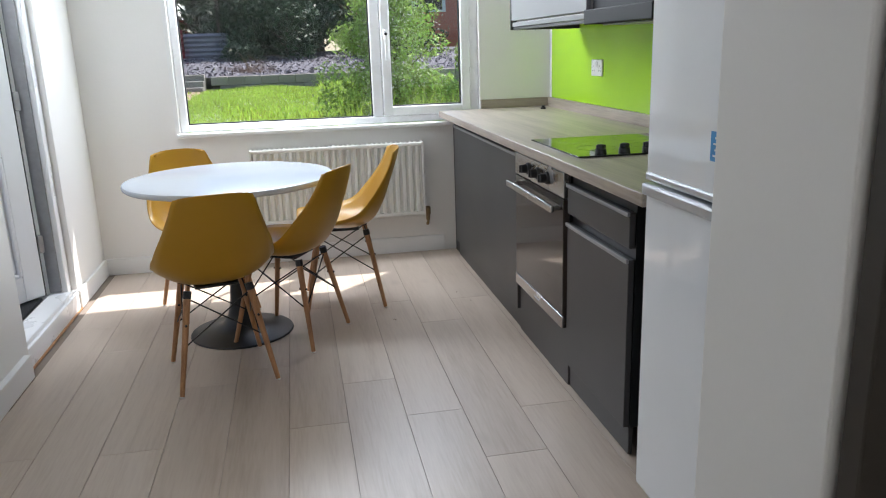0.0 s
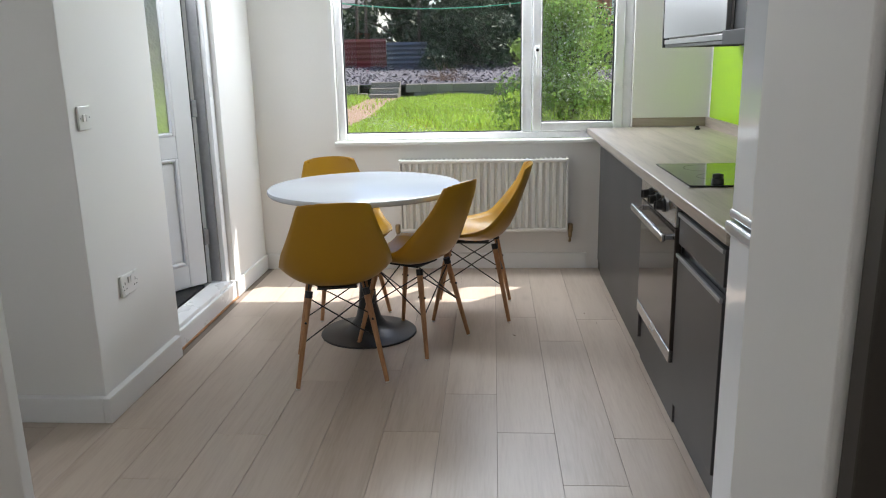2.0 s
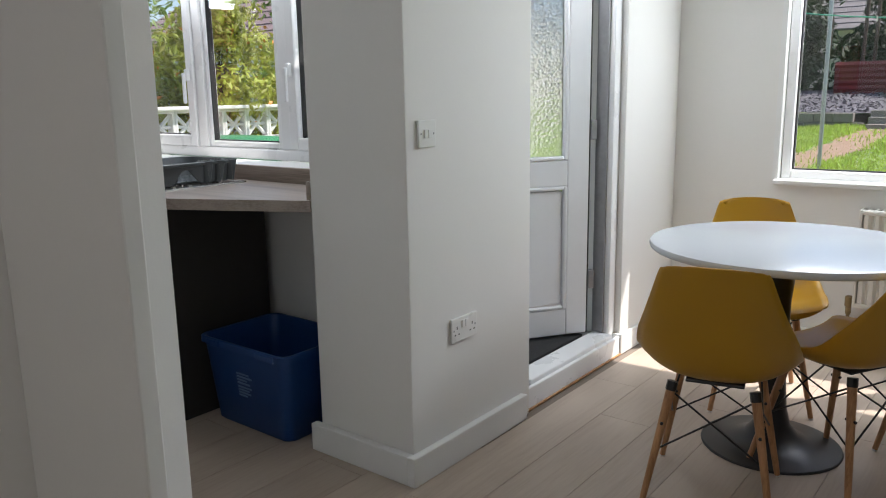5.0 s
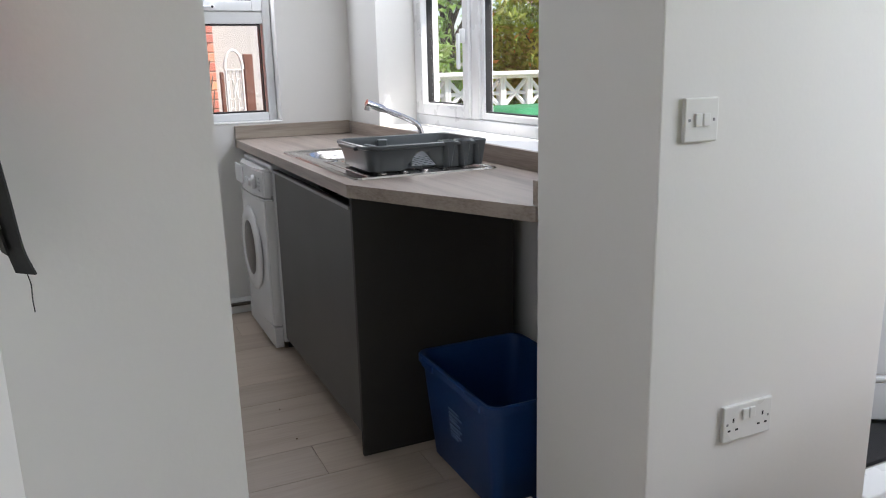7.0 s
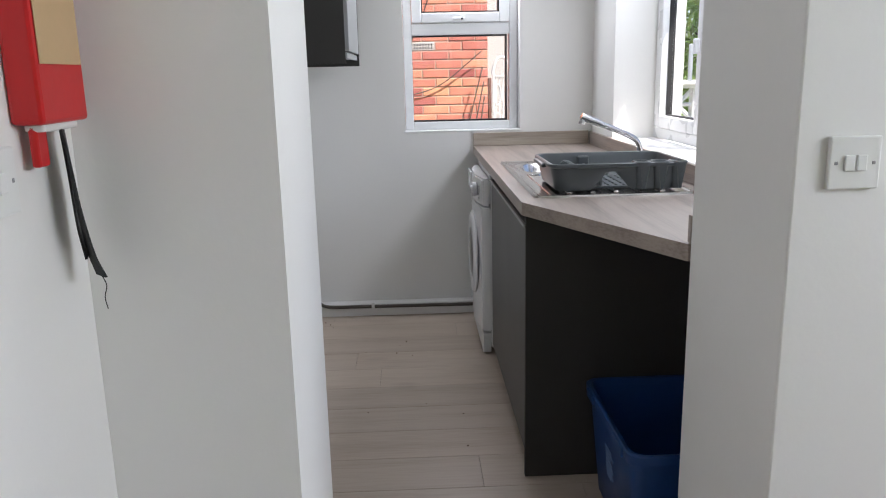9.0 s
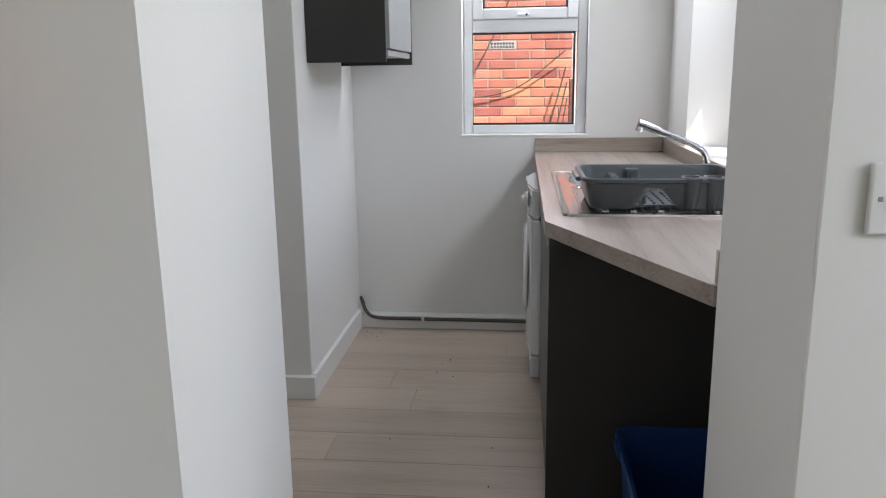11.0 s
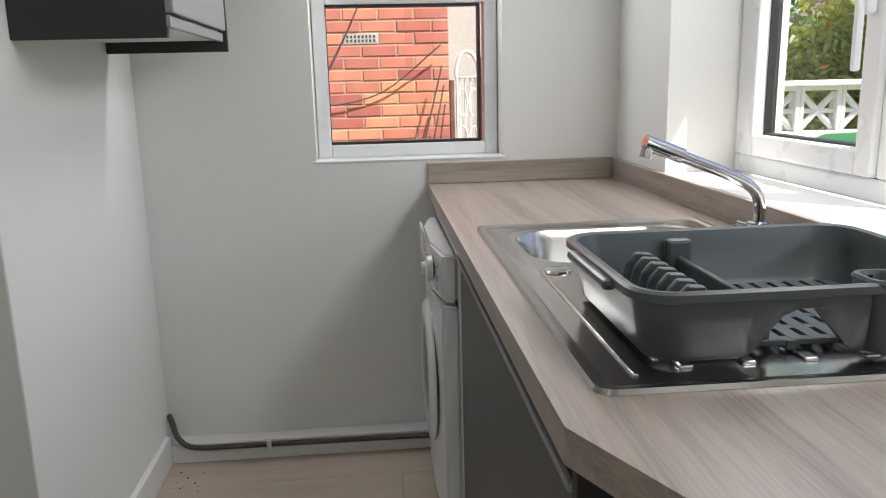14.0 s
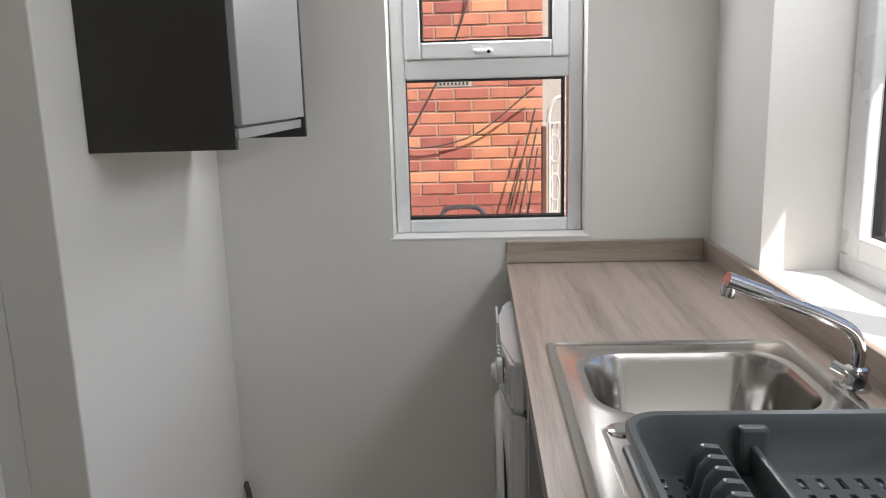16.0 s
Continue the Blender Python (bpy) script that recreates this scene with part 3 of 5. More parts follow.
for q in ((0.11, 0.128, 0.13, 0.72), (0.652, 0.67, 0.13, 0.72), (0.128, 0.652, 0.13, 0.148), (0.128, 0.652, 0.702, 0.72), (0.11, 0.128, 0.84, 1.79), (0.652, 0.67, 0.84, 1.79), (0.128, 0.652, 0.84, 0.858), (0.128, 0.652, 1.772, 1.79)):
    box(bm, 0.0, 0.034, -q[1], -q[0], q[2], q[3], 0.007)
part("bead", bm, M_DOORW, leaf, world_space=False)
p = part("pane", leafbox(0.128, 0.652, 0.858, 1.772, -0.006, 0.006, 0), M_FROST, leaf, "obscured patterned glass", world_space=False)
p.visible_shadow = False
part("edge_seal", B(-0.028, 0.028, -0.002, 0.006, 0.0, 1.9), M_RUBBER, leaf, "black rubber seal", world_space=False)
for z in (0.22, 0.93, 1.65):
    part("hinge", B(0.005, 0.036, 0.004, 0.034, z, z + 0.09, 0.004), M_GASKETGREY, leaf, "tarnished hinge", world_space=False)
leaf.matrix_basis = pose(-0.185, 1.512, 0.125, 0, 0, -34)


# ---- kitchen: units, worktop, appliances ----
def unit(label, y0, y1, fronts, plinth=True):
    """A base cupboard with flat fronts facing -x; fronts are (z0, z1) pairs."""
    u = thing("base_unit", label, "cabinet", (2.4, (y0 + y1) / 2, 0), "kitchen base units")
    part("body", B(2.132, 2.74, y0, y1, 0.10, 0.862), M_BLACK, u)
    for z0, z1 in fronts:
        d = part("door", B(2.110, 2.130, y0 + 0.003, y1 - 0.003, z0, z1, 0.0025), M_UNIT, u, "matt anthracite front")
        part("handle_lip", B(2.102, 2.112, y0 + 0.003, y1 - 0.003, z1 - 0.012, z1 + 0.002, 0.002), M_UNITL, d, "thin metal edge pull")
    if plinth:
        part("plinth", B(2.128, 2.142, y0, y1, 0.003, 0.098, 0.002), M_UNIT, u)
    return u


unit("anthracite base cupboard with a wide flat door beside the window wall", 0.71, 2.09, [(0.10, 0.825)])
u = unit("anthracite base unit with a drawer above a door", -0.48, 0.06, [(0.69, 0.80), (0.10, 0.655)])
part("end_panel", B(2.135, 2.74, -0.66, -0.60, 0.0, 0.862, 0.002), M_UNITL, u, "pale grey end panel")
part("filler", B(2.18, 2.74, -0.60, -0.482, 0.0, 0.862), M_BLACK, u, "dark recessed filler")
f = thing("filler_panel", "dark filler panel between base unit and wall", "panel", (2.3, 2.15, 0))
part("board", B(2.135, 2.74, 2.092, 2.231, 0.0, 0.862, 0.002), M_UNITD, f)

ov = thing("oven", "built-in single oven with steel fascia and dark glass door", "oven", (2.4, 0.385, 0.1))
part("body", B(2.125, 2.70, 0.07, 0.70, 0.235, 0.858), M_BLACK, ov)
fas = part("fascia", B(2.098, 2.125, 0.072, 0.698, 0.742, 0.838, 0.004), M_STEEL, ov, "brushed steel control panel")
for y in (0.25, 0.37, 0.50):
    bm = lathe(bmesh.new(), [(0.026, 0.0), (0.024, -0.008), (0.019, -0.010), (0.017, -0.032), (0.013, -0.034)], (2.098, y, 0.79), 20, "x")
    k = part("knob", bm, M_BLACK, ov, "black control knob", smooth=True)
    part("grip", B(2.058, 2.068, y - 0.004, y + 0.004, 0.775, 0.806, 0.002), M_BLACK, k)
dr = part("oven_door", B(2.100, 2.124, 0.074, 0.696, 0.285, 0.736, 0.003), M_OVENGL, ov, "dark reflective glass door")
part("door_trim", B(2.097, 2.124, 0.074, 0.696, 0.236, 0.284, 0.003), M_STEEL, dr, "steel strip with a small maker's mark")
part("badge", B(2.096, 2.0975, 0.35, 0.41, 0.256, 0.263), M_WGREY, dr)
bm = B(2.052, 2.070, 0.085, 0.690, 0.688, 0.716, 0.006)
for y in (0.105, 0.66):
    box(bm, 2.068, 2.101, y - 0.010, y + 0.010, 0.694, 0.712, 0.003)
part("handle", bm, M_STEEL, dr, "steel bar handle")
part("oven_plinth", B(2.122, 2.14, 0.064, 0.706, 0.003, 0.232, 0.002), M_UNIT, ov, "anthracite panel under the oven")

wt = thing("worktop", "grey oak-effect laminate worktop along the kitchen wall", "worktop", (2.4, 0.8, 0.862))
part("slab", B(2.045, 2.760, -0.69, 2.230, 0.864, 0.902, 0.004), M_TOPY, wt)
bm = B(2.760, 2.779, -0.69, 2.249, 0.864, 0.958, 0.002)
part("upstand", bm, M_TOPY, wt)
part("upstand", B(2.32, 2.759, 2.231, 2.249, 0.903, 0.958, 0.002), M_TOPX, wt)

hob = thing("hob", "black ceramic glass hob with side control knobs", "hob", (2.38, 0.25, 0.902))
part("glass_plate", B(2.115, 2.63, -0.03, 0.515, 0.903, 0.909, 0.002), M_BLACKGL, hob)
for cx, cy, r in ((2.28, 0.38, 0.09), (2.49, 0.38, 0.075), (2.26, 0.16, 0.075), (2.49, 0.16, 0.09)):
    bm = bmesh.new()
    loft(bm, [[(cx + q * math.cos(a), cy + q * math.sin(a), 0.9094) for a in [2 * math.pi * k / 48 for k in range(48)]] for q in (r, r - 0.003)])
    part("ring", bm, M_RING, hob, "printed cooking ring")
for x in (2.22, 2.31, 2.40, 2.49):
    k = part("knob", lathe(bmesh.new(), [(0.021, 0), (0.020, 0.014), (0.014, 0.017), (0.012, 0.030), (0.009, 0.031)], (x, 0.025, 0.909), 20), M_BLACK, hob, "black knob", smooth=True)
    part("grip", B(x - 0.018, x + 0.018, 0.021, 0.029, 0.925, 0.938, 0.002), M_BLACK, k)

sb = thing("splashback", "glossy lime green splashback panel on the wall", "splashback", (2.775, 0.7, 0.96))
part("panel", B(2.773, 2.7795, -1.28, 2.195, 0.959, 1.42, 0.001), M_GREEN, sb)


def faceplate(name, label, category, centre, axis, w, h, gang, socket, sign=1):
    """A white wall plate with rockers, and pin holes for sockets; axis is the wall's normal."""
    t = thing(name, label, category, centre)

    def lb(u0, u1, z0, z1, d0, d1, bev=0.0):
        d0, d1 = sorted((d0 * sign, d1 * sign))
        if axis == "x":
            return B(centre[0] + d0, centre[0] + d1, centre[1] + u0, centre[1] + u1, centre[2] + z0, centre[2] + z1, bev)
        return B(centre[0] + u0, centre[0] + u1, centre[1] + d0, centre[1] + d1, centre[2] + z0, centre[2] + z1, bev)
    part("plate", lb(-w / 2, w / 2, -h / 2, h / 2, 0.0, 0.010, 0.003), M_WHITEPL, t)
    for s in (-1, 1):
        u = s * (w / 2 - 0.012)
        part("screw", lb(u - 0.003, u + 0.003, -0.003, 0.003, 0.009, 0.0108, 0.001), M_GASKETGREY, t, "small screw")
    for i in range(gang):
        u = (i - (gang - 1) / 2) * (0.020 if not socket else 0.020)
        z = 0 if not socket else 0.018
        part("rocker", lb(u - 0.0085, u + 0.0085, z - 0.013, z + 0.013, 0.009, 0.0145, 0.002), M_WHITEPL, t)
    if socket:
        for i in range(socket):
            c = (i - (socket - 1) / 2) * 0.088 if socket > 1 else 0
            for du, dz, a, b in ((0, 0.012, 0.0022, 0.005), (-0.011, -0.012, 0.004, 0.0022), (0.011, -0.012, 0.004, 0.0022)):
                part("pin_hole", lb(c + du - a, c + du + a, dz - b - 0.004, dz + b - 0.004, 0.0095, 0.0104), M_HOLE, t)
    return t


faceplate("light_switch", "white double rocker light switch on the wall end", "switch", (-0.026, 0.135, 1.152), "x", 0.086, 0.086, 2, 0)
faceplate("wall_socket", "white double mains socket on the wall end", "socket", (-0.026, 0.318, 0.474), "x", 0.146, 0.086, 2, 2)
faceplate("wall_socket", "white mains socket on the green splashback", "socket", (2.773, 1.43, 1.157), "x", 0.146, 0.086, 2, 2, -1)
faceplate("light_switch", "white single light switch beside the red box", "switch", (0.225, -1.10, 1.185), "y", 0.086, 0.086, 1, 0)


def wall_cupboard(name, label, place):
    return thing(name, label, "cabinet", place)


wc = wall_cupboard("wall_cupboard", "pale grey wall cupboard with dark end panel above the worktop", (2.55, 1.1, 1.37))
part("body", B(2.40, 2.7795, 0.60, 1.70, 1.40, 2.15, 0.002), M_WALL, wc)
d = part("door", B(2.375, 2.395, 0.59, 1.715, 1.415, 2.15, 0.003), M_UNITL, wc, "pale grey gloss door")
part("handle_lip", B(2.380, 2.398, 0.59, 1.715, 1.385, 1.408, 0.002), M_UNITL, d)
part("end_panel", B(2.372, 2.7795, 1.716, 1.734, 1.368, 2.15, 0.001), M_UNITD, wc, "dark end panel")
part("light_pelmet", B(2.385, 2.405, 0.60, 1.714, 1.368, 1.383, 0.001), M_UNITD, wc)
hood = thing("cooker_hood", "black cooker hood beside the wall cupboard", "cooker hood", (2.55, 0.25, 1.36))
part("canopy", B(2.36, 2.7795, -0.05, 0.580, 1.362, 1.42, 0.004), M_HOOD, hood)
part("chimney_box", B(2.40, 2.7795, -0.05, 0.580, 1.42, 2.15, 0.003), M_HOOD, hood)
part("filter", B(2.42, 2.74, 0.02, 0.52, 1.357, 1.362, 0.001), M_WGREY, hood)

fr = thing("fridge_freezer", "tall glossy white fridge freezer with silver edge grips", "fridge freezer", (2.4, -1.0, 0))
part("body", B(2.105, 2.73, -1.27, -0.705, 0.03, 1.80, 0.006), M_FRIDGE, fr)
d1 = part("freezer_door", B(2.045, 2.100, -1.27, -0.707, 0.055, 0.925, 0.012, 3), M_FRIDGE, fr)
d2 = part("fridge_door", B(2.045, 2.100, -1.27, -0.707, 0.955, 1.80, 0.012, 3), M_FRIDGE, fr)
part("grip", B(2.030, 2.075, -1.265, -0.712, 0.905, 0.938, 0.008), M_SILVER, d1, "silver edge grip")
part("grip", B(2.040, 2.085, -1.265, -0.712, 0.944, 0.966, 0.006), M_SILVER, d2, "silver edge grip")
st = part("sticker", B(2.0435, 2.0455, -1.10, -1.02, 1.035, 1.10), M_STICK, d2, "blue energy sticker")
for i in range(4):
    part("print_bar", B(2.0428, 2.0436, -1.092, -1.032 - 0.006 * (i % 2), 1.045 + i * 0.013, 1.049 + i * 0.013), M_WHITEPL, d2)
for y in (-1.25, -0.76):
    part("foot", T([(2.13, y, 0.0), (2.13, y, 0.035)], 0.016, 12), M_BLACK, fr)

# radiator
rad = thing("radiator", "white panel radiator below the kitchen window", "radiator", (1.4, 2.2, 0.26))
bm = bmesh.new()
n, x0, x1 = 24, 0.885, 1.915
step = (x1 - x0) / n
pts = []
for i in range(n):
    a = x0 + i * step
    pts += [(a, 2.172), (a + step * 0.18, 2.154), (a + step * 0.55, 2.154), (a + step * 0.75, 2.172)]
pts += [(x1, 2.172), (x1, 2.18), (x0, 2.18)]
prism(bm, pts, 0.285, 0.700)
part("front_panel", bm, M_RAD, rad)
part("rim", B(x0 - 0.012, x1 + 0.012, 2.152, 2.182, 0.262, 0.286, 0.006), M_RAD, rad)
part("rim", B(x0 - 0.012, x1 + 0.012, 2.152, 2.182, 0.700, 0.722, 0.006), M_RAD, rad)
part("side_cover", B(x0 - 0.014, x0 - 0.001, 2.152, 2.242, 0.262, 0.724, 0.003), M_RAD, rad)
part("side_cover", B(x1 + 0.001, x1 + 0.014, 2.152, 2.242, 0.262, 0.724, 0.003), M_RAD, rad)
bm = bmesh.new()
for k in range(34):
    a = x0 + 0.01 + k * (x1 - x0 - 0.02) / 34
    box(bm, a, a + 0.012, 2.184, 2.240, 0.716, 0.722)
part("grille", bm, M_RAD, rad)
part("back_panel", B(x0, x1, 2.225, 2.249, 0.285, 0.700), M_RAD, rad)
for x in (x0 - 0.035, x1 + 0.035):
    v = part("valve", lathe(bmesh.new(), [(0.010, 0), (0.013, 0.01), (0.013, 0.035), (0.018, 0.04), (0.018, 0.085), (0.012, 0.09)], (x, 2.205, 0.215), 16), M_BRASS, rad, "tarnished radiator valve", smooth=True)
    part("tail", T([(x, 2.205, 0.29), (x + (0.03 if x < 1 else -0.03), 2.2, 0.29)], 0.009, 10), M_BRASS, v)
    part("pipe", T(smooth_path([(x, 2.205, 0.225), (x, 2.205, 0.20), (x, 2.225, 0.185), (x, 2.249, 0.182)], 3), 0.008, 10), M_BRASS, v)

# table and chairs
tb = thing("dining_table", "round white pedestal dining table with a black trumpet base", "table", (0.845, 1.045, 0))
bm = lathe(bmesh.new(), [(0.455, 0.722), (0.463, 0.728), (0.466, 0.738), (0.463, 0.747), (0.456, 0.749)], (0.845, 1.045, 0), 96)
part("tabletop", bm, M_TABLE, tb, "white lacquered round top", smooth=True)
prof = [(0.238, 0.0), (0.240, 0.006), (0.236, 0.011), (0.20, 0.017), (0.14, 0.028), (0.09, 0.050), (0.062, 0.09), (0.047, 0.15), (0.038, 0.25), (0.035, 0.40), (0.037, 0.55), (0.045, 0.64), (0.06, 0.70), (0.12, 0.715), (0.18, 0.722)]
part("pedestal", lathe(bmesh.new(), prof, (0.835, 1.03, 0), 64), M_TBASE, tb, "black flared metal base", smooth=True)


def chair():
    c = thing("dining_chair", "mustard yellow moulded plastic chair on splayed wooden legs", "chair", (0, 0, 0), "chairs round the table")
    prof = smooth_path([(0.235, 0, 0.415), (0.215, 0, 0.432), (0.12, 0, 0.428), (0.0, 0, 0.412), (-0.09, 0, 0.415), (-0.165, 0, 0.447), (-0.218, 0, 0.525), (-0.255, 0, 0.62), (-0.292, 0, 0.725), (-0.312, 0, 0.789), (-0.316, 0, 0.804)], 4)
    half = smooth_path([(0.185, 0, 0), (0.21, 0, 0), (0.228, 0, 0), (0.235, 0, 0), (0.237, 0, 0), (0.232, 0, 0), (0.219, 0, 0), (0.194, 0, 0), (0.163, 0, 0), (0.140, 0, 0), (0.118, 0, 0)], 4)
    bm = bmesh.new()
    n = len(prof)
    rows = []
    for i in range(n):
        s = i / (n - 1)
        seat = max(0.0, 1 - s / 0.45)
        back = max(0.0, min(1.0, (s - 0.30) / 0.40)) ** 2 * (3 - 2 * max(0.0, min(1.0, (s - 0.30) / 0.40)))
        mid = 0.5 + 0.5 * math.cos(math.pi * min(1.0, abs(s - 0.45) / 0.38))
        row = []
        for k in range(19):
            u = -1 + k / 9
            w = abs(u)
            lift = (0.045 * seat + 0.075 * mid) * w ** 3 - 0.018 * seat * max(0, 1 - s / 0.12) * w
            wrap = (0.060 * back * (1.15 - 0.6 * s) + 0.045 * mid) * w ** 2.4
            row.append(bm.verts.new((half[i].x * u, prof[i].x + wrap - (0.02 * w ** 4 if s < 0.06 else 0), prof[i].z + lift - 0.03 * (w ** 5) * max(0, (s - 0.9) / 0.1))))
        rows.append(row)
    for a, b in zip(rows, rows[1:]):
        for k in range(18):
            bm.faces.new((a[k], a[k + 1], b[k + 1], b[k]))
    sh = part("shell", bm, M_YELLOW, c, "mustard yellow moulded shell", smooth=True, world_space=False)
    mod = sh.modifiers.new("thickness", "SOLIDIFY")
    mod.thickness, mod.offset = 0.007, 0
    part("seat_mount", B(-0.085, 0.085, -0.09, 0.09, 0.394, 0.404, 0.003), M_BLACK, c, world_space=False)
    top, foot = {}, {}
    for sx in (-1, 1):
        for sy in (-1, 1):
            a, b = Vector((sx * 0.118, sy * 0.118 - 0.004, 0.395)), Vector((sx * 0.188, sy * 0.198, 0.0))
            top[sx, sy], foot[sx, sy] = a, b
            d = b - a
            l = part("leg", T([a + d * 0.03, a + d * 0.5, a + d * 0.985], 0.0145, 12, 0.0095), M_BEECH, c, "turned beech leg", smooth=True, world_space=False)
            part("foot_glide", T([a + d * 0.985, b], 0.009, 10, 0.008), M_WHITEPL, l, world_space=False)
            part("bracket", T([a + d * -0.02, a + d * 0.05], 0.0165, 10), M_BLACK, l, world_space=False)
            bolt = a + d * 0.30
            part("bolt", T([bolt + Vector((0, -0.018, 0)), bolt + Vector((0, 0.018, 0))], 0.005, 8), M_BLACK, l, world_space=False)
    L = lambda k, s: top[k] + (foot[k] - top[k]) * s
    for p, q in (((-1, -1), (1, -1)), ((1, -1), (1, 1)), ((1, 1), (-1, 1)), ((-1, 1), (-1, -1))):
        part("wire_brace", T([L(p, 0.05), L(q, 0.52)], 0.0033, 6), M_BLACK, c, world_space=False)
        part("wire_brace", T([L(q, 0.05), L(p, 0.52)], 0.0033, 6), M_BLACK, c, world_space=False)
    return c


first = chair()
spots = [((0.784, 0.562), (-0.22, 0.975), "mustard yellow plastic chair with its back to the room"),
         ((1.075, 0.918), (-0.88, 0.475), "mustard yellow plastic chair turned askew and pushed under the table"),
         ((1.350, 1.370), (-1.0, 0.03), "mustard yellow plastic chair beside the radiator"),
         ((0.650, 1.440), (0.41, -0.91), "mustard yellow plastic chair on the window side of the table")]
for i, ((x, y), (fx, fy), lab) in enumerate(spots):
    m = pose(x, y, 0.003, 0, 0, math.degrees(math.atan2(-fx, fy)))
    if i == 0:
        first.matrix_basis = m
        ob = first
    else:
        ob = copy_thing(first, m)
    ob["label"] = lab

tagged(part("plug_stopper", lathe(bmesh.new(), [(0.016, 0), (0.016, 0.008), (0.009, 0.012), (0.009, 0.02), (0.014, 0.022)], (2.66, 2.02, 0.9025), 16), M_BLACK, None, smooth=True), "small black rubber stopper on the worktop", "stopper")

# ---- utility room ----
uw = thing("utility_worktop", "grey oak-effect worktop with a cut-off corner", "worktop", (-1.7, 0.05, 0.88))
bm = bmesh.new()
z0, z1 = 0.880, 0.920
sx0, sx1, sy0, sy1 = -2.10, -1.70, -0.16, 0.30
prism(bm, [(-2.948, -0.253), (-1.094, -0.253), (-0.892, sy0), (-2.948, sy0)], z0, z1)
prism(bm, [(-2.948, sy0), (sx0, sy0), (sx0, sy1), (-2.948, sy1)], z0, z1)
prism(bm, [(sx1, sy0), (-0.892, sy0), (-0.500, 0.021), (-0.468, 0.036), (-0.468, sy1), (sx1, sy1)], z0, z1)
prism(bm, [(-2.948, sy1), (-0.468, sy1), (-0.468, 0.368), (-2.948, 0.368)], z0, z1)
part("slab", bm, M_TOPX, uw)
part("upstand", B(-2.9485, -2.930, -0.253, 0.368, 0.921, 0.990, 0.002), M_TOPY, uw)
part("upstand", B(-2.930, -0.468, 0.369, 0.388, 0.880, 0.985, 0.002), M_TOPX, uw)
part("upstand", B(-0.488, -0.468, 0.040, 0.368, 0.921, 0.985, 0.002), M_TOPY, uw)

uu = thing("sink_unit", "anthracite base cupboard below the sink", "cabinet", (-1.6, 0.05, 0), "utility base units")
part("body", B(-2.17, -1.13, -0.205, 0.34, 0.10, 0.72), M_BLACK, uu)
d = part("door", B(-2.168, -1.115, -0.235, -0.215, 0.075, 0.845, 0.0025), M_UNIT, uu, "matt anthracite door")
part("handle_lip", B(-2.168, -1.115, -0.244, -0.236, 0.836, 0.847, 0.002), M_UNITL, d)
part("plinth", B(-2.168, -1.13, -0.190, -0.175, 0.003, 0.10), M_BLACK, uu)
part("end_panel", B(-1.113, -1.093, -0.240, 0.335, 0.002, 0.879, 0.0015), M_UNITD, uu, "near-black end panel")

# sink with bowl, drainer and rim
sk = thing("sink", "stainless steel inset sink with a ribbed drainer", "sink", (-1.65, 0.05, 0.92))
bm = bmesh.new()
N6 = 8
outer = rounded(-2.125, -1.160, -0.200, 0.312, 0.022, N6)
bowl = rounded(-2.055, -1.745, -0.140, 0.255, 0.095, N6)
loft(bm, [ring_at(rounded(-2.128, -1.157, -0.203, 0.315, 0.024, N6), 0.9205), ring_at(outer, 0.9265), ring_at(rounded(-2.112, -1.173, -0.187, 0.299, 0.016, N6), 0.9255),
          ring_at(rounded(-2.108, -1.177, -0.183, 0.295, 0.015, N6), 0.9235)])
loft(bm, [ring_at(rounded(-2.108, -1.177, -0.183, 0.295, 0.015, N6), 0.9235), ring_at(rounded(-2.075, -1.725, -0.160, 0.275, 0.105, N6), 0.9235), ring_at(rounded(-2.068, -1.732, -0.153, 0.268, 0.10, N6), 0.9255), ring_at(bowl, 0.9225),
          ring_at(rounded(-2.045, -1.755, -0.130, 0.245, 0.09, N6), 0.905), ring_at(rounded(-2.030, -1.770, -0.115, 0.230, 0.08, N6), 0.80), ring_at(rounded(-2.00, -1.80, -0.085, 0.20, 0.06, N6), 0.772)], cap_last=True)
part("bowl_and_deck", bm, M_SINK, sk, smooth=True)
for i in range(5):
    y = -0.09 + i * 0.075
    part("drainer_rib", B(-1.66, -1.215, y, y + 0.018, 0.922, 0.9275, 0.0025), M_SINK, sk)
part("edge_channel", B(-1.69, -1.20, -0.150, -0.142, 0.922, 0.927, 0.002), M_SINK, sk)
part("waste", lathe(bmesh.new(), [(0.038, 0.0), (0.036, 0.004), (0.02, 0.005)], (-1.90, 0.06, 0.7725), 28), M_CHROME, sk, smooth=True)
part("overflow_cap", lathe(bmesh.new(), [(0.024, 0.0), (0.023, 0.0035), (0.018, 0.005)], (-1.685, -0.118, 0.924), 28), M_CHROME, sk, "round steel cap", smooth=True)

tap = thing("tap", "chrome swivel kitchen tap with a long low spout", "tap", (-1.86, 0.335, 0.925))
part("base", lathe(bmesh.new(), [(0.026, 0), (0.026, 0.006), (0.020, 0.010), (0.018, 0.030), (0.021, 0.034), (0.021, 0.040), (0.016, 0.043)], (-1.86, 0.330, 0.9205), 28), M_CHROME, tap, smooth=True)
path = smooth_path([(-1.86, 0.330, 0.956), (-1.86, 0.331, 0.995), (-1.859, 0.314, 1.030), (-1.857, 0.255, 1.062), (-1.854, 0.185, 1.090), (-1.852, 0.140, 1.108)], 6)
part("spout", T(path, 0.0115, 16), M_CHROME, tap, smooth=True)
